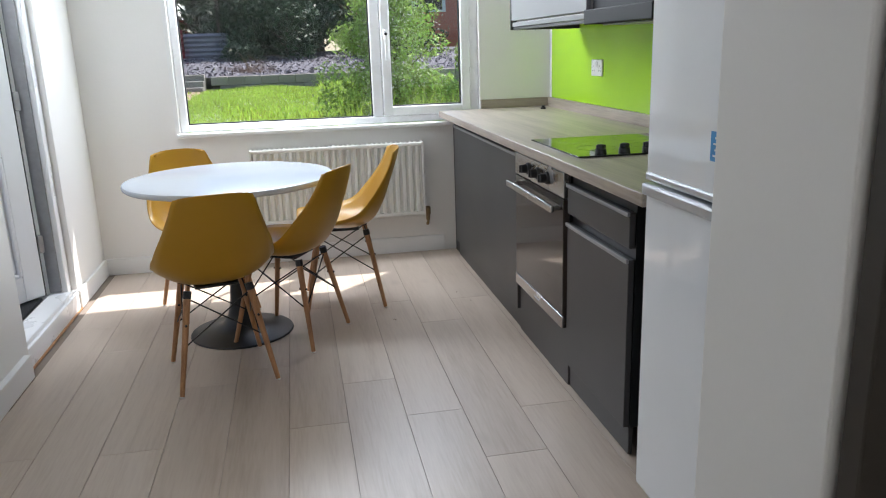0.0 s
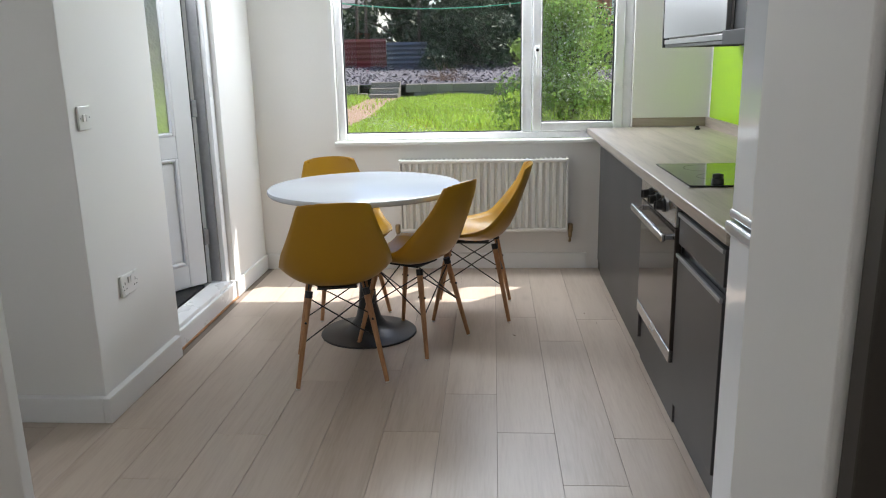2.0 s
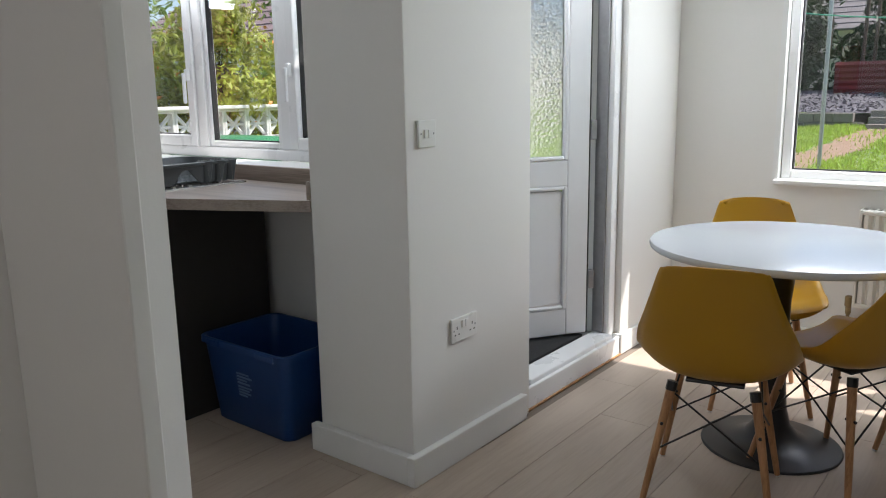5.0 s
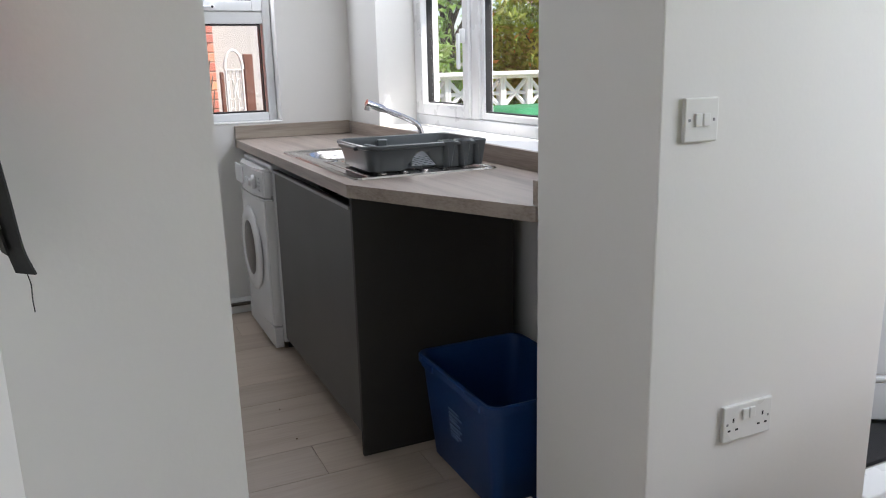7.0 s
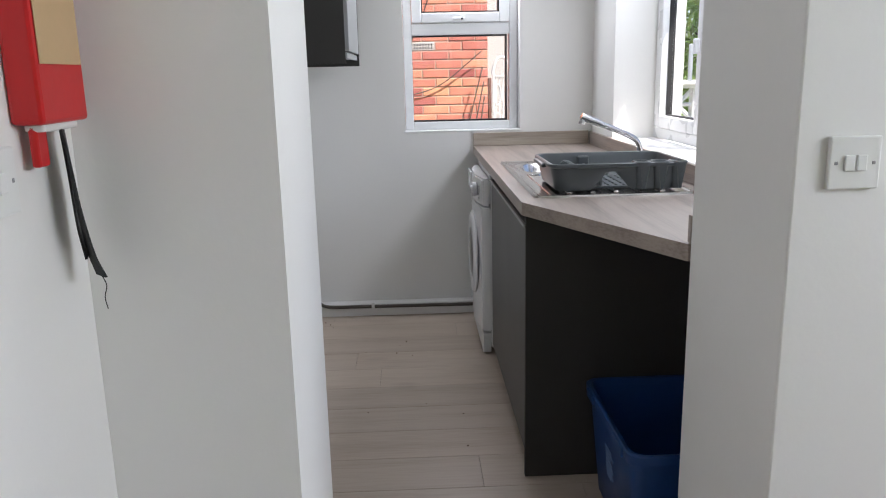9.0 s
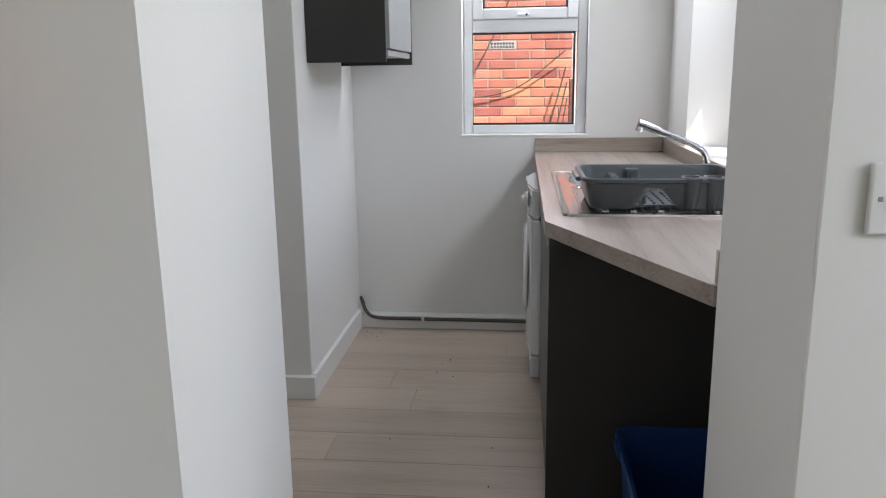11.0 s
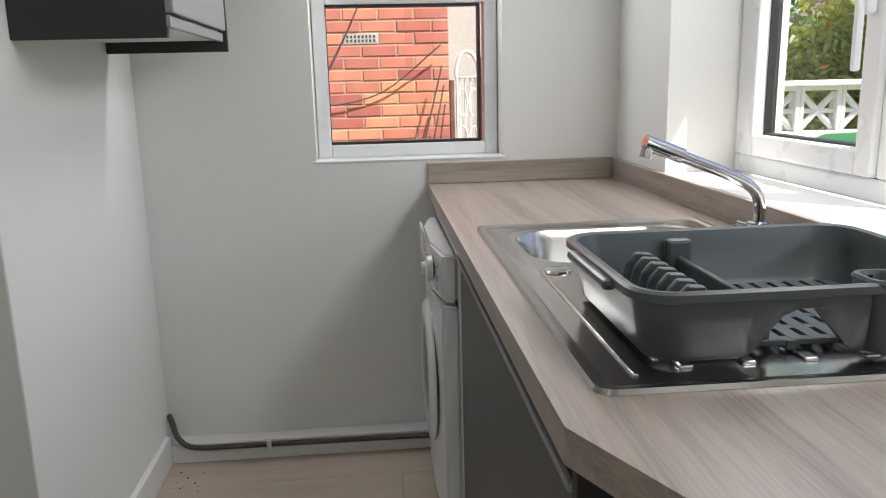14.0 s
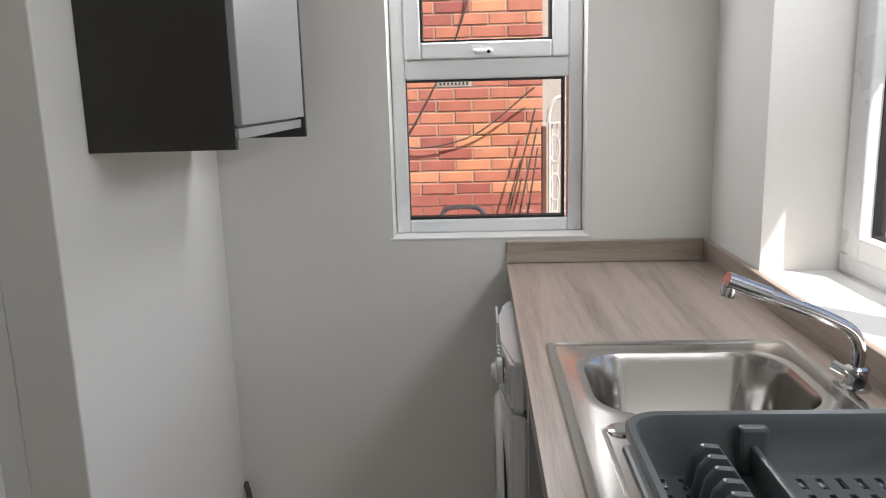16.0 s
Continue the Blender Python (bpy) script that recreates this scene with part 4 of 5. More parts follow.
nz = part("nozzle", T([(-1.852, 0.165, 1.099), (-1.851, 0.128, 1.113), (-1.850, 0.090, 1.128)], 0.0150, 18, 0.0155), M_CHROME, tap, smooth=True)
part("outlet", T([(-1.850, 0.098, 1.122), (-1.849, 0.091, 1.098)], 0.0125, 16), M_CHROME, nz, smooth=True)
part("lever", T([(-1.86, 0.330, 0.942), (-1.812, 0.312, 0.948)], 0.0095, 12), M_CHROME, tap, smooth=True)
part("lever", T([(-1.86, 0.330, 0.942), (-1.908, 0.312, 0.948)], 0.0095, 12), M_CHROME, tap, smooth=True)

# dish rack
rk = thing("dish_rack", "slate grey plastic dish rack standing on the drainer", "dish rack", (-1.37, 0.08, 0.928))
bm = bmesh.new()
X0, X1, Y0, Y1 = -1.545, -1.190, -0.150, 0.300
def rr(i, z, r=0.05):
    pts = rounded(X0 + i, X1 - i, Y0 + i, Y1 - i, max(0.012, r - i * 0.4), 6)
    a, b = pts[-1][1], pts[0][1]
    pts += [(X1 - i, a + (b - a) * k / 25) for k in range(1, 25)]
    out = []
    for x, y in pts:
        arch = 0.992 - 1.15 * max(0.0, abs(y - 0.052) - 0.012) if x > X1 - 0.10 else 0.0
        out.append((x, y, max(z, arch)))
    return out
loft(bm, [rr(0.030, 0.9305), rr(0.025, 0.936), rr(0.012, 0.992), rr(0.010, 1.004), rr(0.0, 1.008), rr(0.0, 1.017), rr(0.004, 1.020), rr(0.013, 1.018), rr(0.016, 1.008), rr(0.018, 0.992), rr(0.031, 0.944), rr(0.036, 0.9375)])
part("tub_wall", bm, M_RACK, rk, smooth=True)
fx0, fx1, fy0, fy1 = X0 + 0.030, X1 - 0.060, Y0 + 0.030, Y1 - 0.030
for k in range(15):
    y = fy0 + k * (fy1 - fy0) / 15
    part("floor_slat", B(fx0, fx1, y, y + 0.017, 0.933, 0.939), M_RACK, rk)
for k in range(7):
    x = fx0 + k * (fx1 - fx0 - 0.012) / 6
    part("cross_slat", B(x, x + 0.014, fy0, fy1, 0.9325, 0.9385), M_RACK, rk)
for k in range(8):
    x = X0 + 0.060 + k * 0.031
    bm = bmesh.new()
    prof2 = [(Y0 + 0.075, 0.941), (Y0 + 0.085, 0.985), (Y0 + 0.098, 1.000), (Y0 + 0.120, 0.998), (Y0 + 0.145, 0.960), (Y0 + 0.155, 0.941)]
    lo, hi = [bm.verts.new((x, a, b)) for a, b in prof2], [bm.verts.new((x + 0.010, a, b)) for a, b in prof2]
    bm.faces.new(lo)
    bm.faces.new(hi[::-1])
    for q in range(6):
        bm.faces.new((lo[q], lo[(q + 1) % 6], hi[(q + 1) % 6], hi[q]))
    bmesh.ops.bevel(bm, geom=list(bm.edges), offset=0.002, segments=1, affect="EDGES")
    part("plate_tooth", bm, M_RACK, rk)
part("divider", B(X0 + 0.03, X1 - 0.05, 0.020, 0.030, 0.941, 0.985, 0.004), M_RACK, rk)
part("divider_post", B(X0 + 0.022, X0 + 0.040, 0.005, 0.045, 0.941, 1.010, 0.006), M_RACK, rk)
for k in range(3):
    y = 0.120 + k * 0.058
    bm = bmesh.new()
    cup = lambda i, z: ring_at(rounded(X1 - 0.058 + i, X1 + 0.004 - i, y + i, y + 0.054 - i, 0.016, 5), z)
    loft(bm, [cup(0.012, 0.934), cup(0.002, 1.012), cup(0, 1.018), cup(0.002, 1.022), cup(0.006, 1.022), cup(0.008, 1.016), cup(0.016, 0.942)], cap_first=True, cap_last=True)
    part("cutlery_cup", bm, M_RACK, rk, smooth=True)
for a, b in ((X0 + 0.06, Y0 + 0.07), (X0 + 0.06, Y1 - 0.07), (X1 - 0.06, Y0 + 0.07), (X1 - 0.065, 0.06)):
    part("foot", T([(a, b, 0.9278), (a, b, 0.938)], 0.010, 10), M_RACK, rk)
part("side_handle", B(X0 + 0.09, X1 - 0.09, Y0 - 0.012, Y0 + 0.006, 1.000, 1.014, 0.006), M_RACK, rk)

# washing machine
wm = thing("washing_machine", "white front-loading washing machine below the worktop", "washing machine", (-2.5, 0.0, 0))
part("cabinet", B(-2.80, -2.215, -0.262, 0.30, 0.035, 0.845, 0.010), M_WASH, wm)
part("top", B(-2.805, -2.210, -0.270, 0.32, 0.838, 0.862, 0.010), M_WASH, wm)
bm = bmesh.new()
prism(bm, [(-2.795, -0.262), (-2.22, -0.262), (-2.24, -0.302), (-2.40, -0.318), (-2.62, -0.318), (-2.775, -0.302)], 0.115, 0.705)
bmesh.ops.bevel(bm, geom=list(bm.edges), offset=0.006, segments=2, affect="EDGES")
part("front", bm, M_WASH, wm, smooth=True)
bm = bmesh.new()
prism(bm, [(-2.795, -0.262), (-2.22, -0.262), (-2.24, -0.300), (-2.40, -0.318), (-2.62, -0.318), (-2.775, -0.300)], 0.712, 0.838)
bmesh.ops.bevel(bm, geom=list(bm.edges), offset=0.010, segments=2, affect="EDGES")
cp = part("control_panel", bm, M_WASH, wm, smooth=True)
part("dial", lathe(bmesh.new(), [(0.034, 0.0), (0.032, -0.014), (0.020, -0.018), (0.016, -0.028)], (-2.36, -0.316, 0.775), 24, "y"), M_WASH, cp, smooth=True)
for i in range(3):
    part("button", B(-2.48 - i * 0.03, -2.462 - i * 0.03, -0.325, -0.317, 0.768, 0.782, 0.003), M_WASH, cp)
for i in range(4):
    part("print_bar", B(-2.305, -2.262 - 0.008 * (i % 2), -0.3135, -0.3105, 0.742 + i * 0.018, 0.747 + i * 0.018), M_WGREY, cp)
part("drawer_front", B(-2.775, -2.60, -0.324, -0.316, 0.735, 0.825, 0.004), M_WASH, cp)
dd = part("door", lathe(bmesh.new(), [(0.205, 0.0), (0.205, -0.006), (0.192, -0.015), (0.150, -0.019), (0.135, -0.014), (0.10, -0.008)], (-2.51, -0.316, 0.44), 48, "y"), M_WASH, wm, "round white porthole door", smooth=True)
part("porthole", lathe(bmesh.new(), [(0.134, -0.013), (0.11, -0.018), (0.06, -0.021), (0.01, -0.022)], (-2.51, -0.316, 0.44), 40, "y"), M_OVENGL, dd, "dark glass porthole", smooth=True)
part("kick_panel", B(-2.79, -2.225, -0.302, -0.262, 0.012, 0.108, 0.005), M_WASH, wm)
for a in (-2.76, -2.25):
    part("foot", T([(a, -0.22, 0.0), (a, -0.22, 0.04)], 0.018, 12), M_BLACK, wm)

wm.location.y += 0.028

# wall cupboard in the nook
nc = wall_cupboard("wall_cupboard", "wall cupboard with near-black side and pale grey front", (-2.45, -1.0, 1.35))
part("end_panel", B(-2.158, -2.140, -1.169, -0.850, 1.355, 2.15, 0.001), M_UNITD, nc, "near-black end panel")
part("end_panel", B(-2.750, -2.732, -1.169, -0.832, 1.349, 2.15, 0.001), M_UNITD, nc, "near-black end panel")
part("body", B(-2.731, -2.159, -1.169, -0.856, 1.380, 2.15), M_WALL, nc)
d = part("door", B(-2.730, -2.142, -0.852, -0.833, 1.405, 2.15, 0.003), M_UNITL, nc, "pale grey gloss door")
part("handle_lip", B(-2.730, -2.142, -0.856, -0.842, 1.376, 1.400, 0.002), M_UNITL, d)

# cable on the skirting
cb = thing("wall_cable", "dark cable clipped along the top of the skirting", "cable", (-2.9, -0.8, 0.06))
part("cable", T(smooth_path([(-2.945, -1.166, 0.150), (-2.915, -1.150, 0.138), (-2.882, -1.125, 0.095), (-2.871, -1.070, 0.064), (-2.871, -0.9, 0.060), (-2.871, -0.6, 0.058), (-2.871, -0.10, 0.055)], 6), 0.0095, 10), M_PIPE, cb, smooth=True)
part("clip", B(-2.882, -2.859, -0.832, -0.816, 0.044, 0.076, 0.003), M_WHITEPL, cb, "white cable clip")

# recycling box
rb = thing("recycling_box", "blue plastic kerbside recycling box on the floor", "recycling box", (-0.82, 0.15, 0))
bm = bmesh.new()
def bb(i, z, r=0.04):
    return ring_at(rounded(-1.065 + i, -0.545 - i, -0.058 + i, 0.335 - i, r, 5), z)
loft(bm, [bb(0.045, 0.004), bb(0.038, 0.012), bb(0.012, 0.325), bb(0.0, 0.330), bb(0.0, 0.352), bb(0.004, 0.356), bb(0.014, 0.354), bb(0.020, 0.33), bb(0.048, 0.02)], cap_first=True, cap_last=True)
tubb = part("tub", bm, M_BIN, rb, smooth=True)
part("rim_lug", B(-0.70, -0.60, -0.064, -0.050, 0.326, 0.352, 0.004), M_BIN, tubb)
part("rim_lug", B(-1.00, -0.92, -0.064, -0.050, 0.326, 0.352, 0.004), M_BIN, tubb)
pr = [(0.045, 0.235), (0.055, 0.222), (0.035, 0.209), (0.045, 0.196), (0.05, 0.180), (0.04, 0.168), (0.045, 0.156), (0.03, 0.144)]
for w, z in pr:
    y = -0.058 + 0.012 + (0.325 - z) / 0.313 * 0.026
    part("print_bar", B(-0.85, -0.85 + w * 1.6, y - 0.0025, y + 0.001, z - 0.003, z + 0.003), M_PRINT, tubb)

# red box and strap
fb = thing("fire_blanket_box", "red wall box with a brown card and black pull strap", "fire blanket", (0.095, -1.08, 1.25))
part("case", B(0.022, 0.165, -1.099, -1.055, 1.252, 1.62, 0.006), M_RED, fb)
part("card", B(0.034, 0.158, -1.0545, -1.0520, 1.330, 1.60, 0.001), M_PAPER, fb, "brown card panel")
part("inner_fold", B(0.045, 0.150, -1.090, -1.062, 1.242, 1.254, 0.004), M_WHITEPL, fb, "white folded cloth edge")
part("tab", B(0.118, 0.150, -1.086, -1.074, 1.195, 1.252, 0.004), M_RED, fb, "red pull tab")
bm = bmesh.new()
sp = smooth_path([(0.085, -1.072, 1.255), (0.080, -1.068, 1.20), (0.083, -1.062, 1.13), (0.070, -1.058, 1.06), (0.062, -1.050, 1.022)], 5)
rows = []
for i, p in enumerate(sp):
    tw = 0.3 + 0.5 * i / len(sp)
    o = Vector((math.cos(tw), math.sin(tw), 0)) * 0.017
    rows.append([bm.verts.new(p - o), bm.verts.new(p + o)])
for a, b in zip(rows, rows[1:]):
    bm.faces.new((a[0], a[1], b[1], b[0]))
s = part("strap", bm, M_STRAP, fb, "black webbing strap")
md = s.modifiers.new("thickness", "SOLIDIFY")
md.thickness = 0.003
bm = bmesh.new()
sp2 = smooth_path([(0.072, -1.078, 1.255), (0.058, -1.080, 1.18), (0.055, -1.078, 1.10), (0.058, -1.070, 1.05)], 5)
rows = []
for i, p in enumerate(sp2):
    o = Vector((0.95, 0.3, 0)) * 0.015
    rows.append([bm.verts.new(p - o), bm.verts.new(p + o)])
for a, b in zip(rows, rows[1:]):
    bm.faces.new((a[0], a[1], b[1], b[0]))
s = part("strap", bm, M_STRAP, fb, "black webbing strap")
md = s.modifiers.new("thickness", "SOLIDIFY")
md.thickness = 0.003
part("loose_thread", T(smooth_path([(0.062, -1.048, 1.022), (0.055, -1.046, 1.005), (0.066, -1.046, 0.99), (0.060, -1.046, 0.97)], 3), 0.0008, 5), M_STRAP, fb)

# crumbs on the floor
rng = random.Random(5)
for cx, cy, n, s in ((-2.75, -1.08, 9, 0.07), (-2.35, -0.72, 5, 0.12), (-1.5, -0.6, 4, 0.2), (-0.3, -0.5, 2, 0.1), (1.55, 0.98, 2, 0.02), (1.95, 1.3, 3, 0.15)):
    for _ in range(n):
        x, y, r = cx + rng.uniform(-s, s), cy + rng.uniform(-s, s), rng.uniform(0.002, 0.0045)
        bm = bmesh.new()
        bmesh.ops.create_icosphere(bm, subdivisions=1, radius=r)
        for v in bm.verts:
            v.co = Vector((v.co.x * rng.uniform(0.7, 1.5) + x, v.co.y + y, v.co.z * 0.6 + 0.0045 + r * 0.5))
        tagged(part("crumb", bm, M_CRUMB, None), "small dark crumb on the plank floor", "crumb", "crumbs on the floor")

# ---- garden ----
def ground_z(x, y):
    if x < -1.5 and y < 8:
        return -0.05
    z = -0.05 + 0.020 * max(0.0, y - 3.0) + 0.015 * math.sin(x * 0.9) * math.sin(y * 0.5)
    return z


bm = bmesh.new()
NX, NY = 90, 80
grid = []
for j in range(NY + 1):
    y = 0.6 + 26 * (j / NY) ** 1.6
    grid.append([bm.verts.new((-30 + 60 * i / NX, y, ground_z(-30 + 60 * i / NX, y) if y < 20.2 else 0.30)) for i in range(NX + 1)])
for a, b in zip(grid, grid[1:]):
    for i in range(NX):
        bm.faces.new((a[i], a[i + 1], b[i + 1], b[i]))
far = [bm.verts.new(p) for p in ((-400, 0.6, -0.3), (-400, 700, 0.2), (400, 700, 0.2), (400, 0.6, -0.3))]
bm.faces.new((grid[0][0], *[r[0] for r in grid[1:]], far[1], far[0]))
bm.faces.new((*[v for v in grid[-1]], far[2], far[1]))
bm.faces.new((grid[-1][-1], *[r[-1] for r in grid[-2::-1]], far[3], far[2]))
so = [bm.verts.new(p) for p in ((-400, -400, -0.3), (400, -400, -0.3))]
bm.faces.new((far[0], so[0], so[1], far[3], *[v for v in grid[0][::-1]]))
setting("ground", bm, M_LAWN, "rough sunlit lawn behind the house", "lawn")
setting("floor_slab", B(-3.9, 3.0, -4.3, 0.6, -0.28, -0.02), M_JOINT, "concrete floor slab", "floor slab")
setting("patio", B(-5.2, -0.34, 0.73, 3.2, -0.2, -0.02), M_PAVE, "pale concrete yard beside the back door", "paving")


def clumps(n, blobs, size, rng, flat=0.0, lean=0.5):
    """Vertices and quads of n leaves scattered through the outer parts of ellipsoid blobs."""
    V, F = [], []
    wts = np.array([b[3] * b[4] * b[5] for b in blobs]) ** (2 / 3)
    pick = rng.choice(len(blobs), n, p=wts / wts.sum())
    for k in range(n):
        cx, cy, cz, rx, ry, rz = blobs[pick[k]]
        d = rng.normal(size=3)
        d /= np.linalg.norm(d)
        q = rng.uniform(0.55, 1.08)
        c = np.array((cx + d[0] * rx * q, cy + d[1] * ry * q, cz + d[2] * rz * q))
        nrm = d + rng.normal(size=3) * lean
        nrm /= np.linalg.norm(nrm)
        a = np.cross(nrm, rng.normal(size=3))
        a /= np.linalg.norm(a)
        b = np.cross(nrm, a)
        s = size * rng.uniform(0.6, 1.4)
        i = len(V)
        V += [c - a * s, c + b * s * 0.42, c + a * s + nrm * s * 0.25, c - b * s * 0.42]
        F.append((i, i + 1, i + 2, i + 3))
    return V, F


def raw(name, V, F, material, parent=None, label=""):
    me = bpy.data.meshes.new(name)
    me.from_pydata([tuple(v) for v in V], [], F)
    me.materials.append(material)
    ob = new(name, me)
    if parent is not None:
        ob.parent = parent
        ob.matrix_parent_inverse = Matrix.Translation(-Vector(parent.location))
    if label:
        ob["label"] = label
    return ob


def tree(name, label, category, base, height, spread, n, leaf, material, seed, trunk=0.12, flowers=None, low=0.35, nb=16):
    rng = np.random.default_rng(seed)
    t = thing(name, label, category, base)
    x, y, z = base
    bm = bmesh.new()
    top = Vector((x + rng.uniform(-0.1, 0.1) * spread, y, z + height * 0.75))
    tube(bm, smooth_path([(x, y, z - 0.1), (x + 0.03 * spread, y, z + height * 0.3), top], 4), trunk, 8, trunk * 0.35)
    blobs = []
    for i in range(nb):
        a = rng.uniform(0, 2 * math.pi)
        h = rng.uniform(low, 0.92)
        r = spread * math.sqrt(rng.uniform(0.05, 1)) * (1.0 - 0.75 * max(0, h - 0.55) / 0.45) * 0.8
        c = (x + r * math.cos(a), y + r * math.sin(a), z + height * h)
        s = rng.uniform(0.24, 0.42) * spread
        blobs.append((*c, s, s, s * rng.uniform(0.6, 0.95)))
        tube(bm, [(x, y, z + height * h * 0.55), ((x + c[0]) / 2, (y + c[1]) / 2, z + height * h * 0.8), c], trunk * 0.35, 5, trunk * 0.1)
    part("trunk", bm, M_TRUNK, t, "brown trunk and limbs", smooth=True)
    raw("crown", *clumps(n, blobs, leaf, rng), material, t, "uneven leafy crown")
    if flowers:
        raw("blossom", *clumps(flowers[0], [(a, b, c, r * 1.05, r2 * 1.05, r3 * 1.05) for a, b, c, r, r2, r3 in blobs], flowers[1], rng), flowers[2], t, "scattered small flowers")
    return t


# lawn blades and flower specks
rng = np.random.default_rng(3)
V, F = [], []
for k in range(60000):
    y = 3.2 + 16.9 * rng.uniform() ** 0.6
    x = rng.uniform(-2.2 - 0.22 * y, 2.4 + 0.10 * y)
    path_x = -1.62
    if abs(x - path_x) < 0.42 and rng.uniform() < 0.93:
        continue
    tall = 1.0 + (1.8 if x > 1.9 and rng.uniform() < 0.5 else 0) + 0.5 * math.sin(x * 2.1 + y)
    h = rng.uniform(0.04, 0.11) * max(0.5, tall)
    a = rng.uniform(0, 2 * math.pi)
    w = (0.005 + 0.0011 * y) * rng.uniform(0.6, 1.4)
    z = ground_z(x, y) - 0.01
    dx, dy = math.cos(a) * w, math.sin(a) * w
    l, m = rng.normal(0, 0.35, 2) * h
    i = len(V)
    V += [(x - dx, y - dy, z), (x + dx, y + dy, z), (x + l, y + m, z + h)]
    F.append((i, i + 1, i + 2))
tagged(raw("grass", V, F, M_BLADE), "long sunlit lawn grass", "grass", kind="stuff")
V, F = [], []
for k in range(420):
    y = 4 + 15 * rng.uniform()
    x = rng.uniform(-2 - 0.25 * y, 2 + 0.12 * y)
    z = ground_z(x, y) + rng.uniform(0.06, 0.14)
    i = len(V)
    V += [(x - 0.02, y, z), (x, y - 0.02, z + 0.008), (x + 0.02, y, z), (x, y + 0.02, z + 0.008)]
    F.append((i, i + 1, i + 2, i + 3))
tagged(raw("daisies", V, F, M_PETAL), "small white flowers in the lawn", "flowers", kind="stuff")
bm = bmesh.new()
rows = []
for j in range(30):
    y = 3.4 + 16.4 * j / 29
    c = -1.62 + 0.08 * math.sin(y)
    w = 0.42 + 0.08 * math.sin(j * 1.7)
    rows.append([bm.verts.new((c + w * s, y, ground_z(c + w * s, y) + 0.012)) for s in (-1, -0.3, 0.3, 1)])
for a, b in zip(rows, rows[1:]):
    for k in range(3):
        bm.faces.new((a[k], a[k + 1], b[k + 1], b[k]))
setting("garden_path", bm, M_BARK, "worn bark chip path across the lawn", "path")

# low retaining wall, steps and slate bed
rwall = thing("retaining_wall", "low weathered concrete block retaining wall", "garden wall", (-3, 20, 0.3))
for r in range(2):
    for k in range(60):
        x = -16 + k * 0.46 + 0.23 * (r % 2)
        if -2.45 < x < -1.25:
            continue
        part("block", B(x, x + 0.45, 19.9, 20.15, 0.18 + r * 0.24, 0.41 + r * 0.24, 0.012, 1), M_CONC, rwall)
stp = thing("garden_steps", "short flight of weathered concrete garden steps", "steps", (-1.65, 19.6, 0.3))
for k in range(3):
    part("step", B(-2.05, -1.22, 19.3 + k * 0.3, 19.64 + k * 0.3, 0.2, 0.40 + k * 0.16, 0.015), M_CONC, stp)
bm = bmesh.new()
rows = []
for j in range(12):
    y = 20.15 + 11 * j / 11
    rows.append([bm.verts.new((-22 + 40 * i / 24, y, 0.64 + 0.055 * (y - 20.15) + 0.03 * math.sin(i * 1.3 + j))) for i in range(25)])
for a, b in zip(rows, rows[1:]):
    for i in range(24):
        bm.faces.new((a[i], a[i + 1], b[i + 1], b[i]))
setting("slate_bed", bm, M_SLATEG, "raised bed of grey slate chippings", "slate bed")
V, F = [], []
for k in range(6000):
    y = 20.2 + 9 * rng.uniform() ** 1.3
    x = rng.uniform(-12, 8)
    z = 0.65 + 0.055 * (y - 20.15)
    s = rng.uniform(0.03, 0.09)
    a = rng.uniform(0, 6.3)
    i = len(V)
    V += [(x - s * math.cos(a), y - s * math.sin(a), z), (x + s * 0.6 * math.sin(a), y - s * 0.6 * math.cos(a), z + rng.uniform(0, 0.05)), (x + s * math.cos(a), y + s * math.sin(a), z + rng.uniform(0.02, 0.08)), (x - s * 0.6 * math.sin(a), y + s * 0.6 * math.cos(a), z + 0.04)]
    F.append((i, i + 1, i + 2, i + 3))
tagged(raw("slate_chips", V, F, M_SLATE), "loose grey slate chippings", "slate", kind="stuff")
V, F = [], []
for k in range(160):
    x, y = rng.normal(0.1, 0.35), rng.normal(20.6, 0.2)
    d = rng.normal(size=3) * (0.3, 0.2, 0.25)
    z = 0.68 + abs(rng.normal(0, 0.12))
    i = len(V)
    V += [(x, y, z), (x + 0.012, y, z + 0.012), (x + d[0], y + d[1], z + abs(d[2]))]
    F.append((i, i + 1, i + 2))
tagged(raw("twig_heap", V, F, M_TWIG), "small heap of dry brown twigs", "twigs", kind="stuff")


def corrugated(name, label, x0, x1, y, z0, z1, material):
    bm = bmesh.new()
    rows = [[bm.verts.new((x, y + 0.035 * math.cos(k * math.pi), z0 + (z1 - z0) * k / 12)) for k in range(13)] for x in (x0, x1)]
    for k in range(12):
        bm.faces.new((rows[0][k], rows[1][k], rows[1][k + 1], rows[0][k + 1]))
    ob = tagged(part(name, bm, material, None), label, "fence")
    md = ob.modifiers.new("thickness", "SOLIDIFY")
    md.thickness = 0.01
    return ob


corrugated("iron_fence", "rusty red corrugated iron sheet fence", -4.65, -2.7, 28.2, 0.95, 2.15, M_CORR)
corrugated("iron_fence", "grey corrugated iron sheet fence", -2.7, -1.1, 28.3, 0.95, 2.0, M_CORG)
for x, h in ((-3.9, 4.2), (-3.55, 4.2), (-1.45, 4.0), (-5.0, 3.8)):
    tagged(part("fence_post", T([(x, 28.6, 0.8), (x + 0.05, 28.6, h)], 0.06, 8), M_TRUNK, None), "tall weathered timber post behind the iron fence", "post", "posts behind the fence")

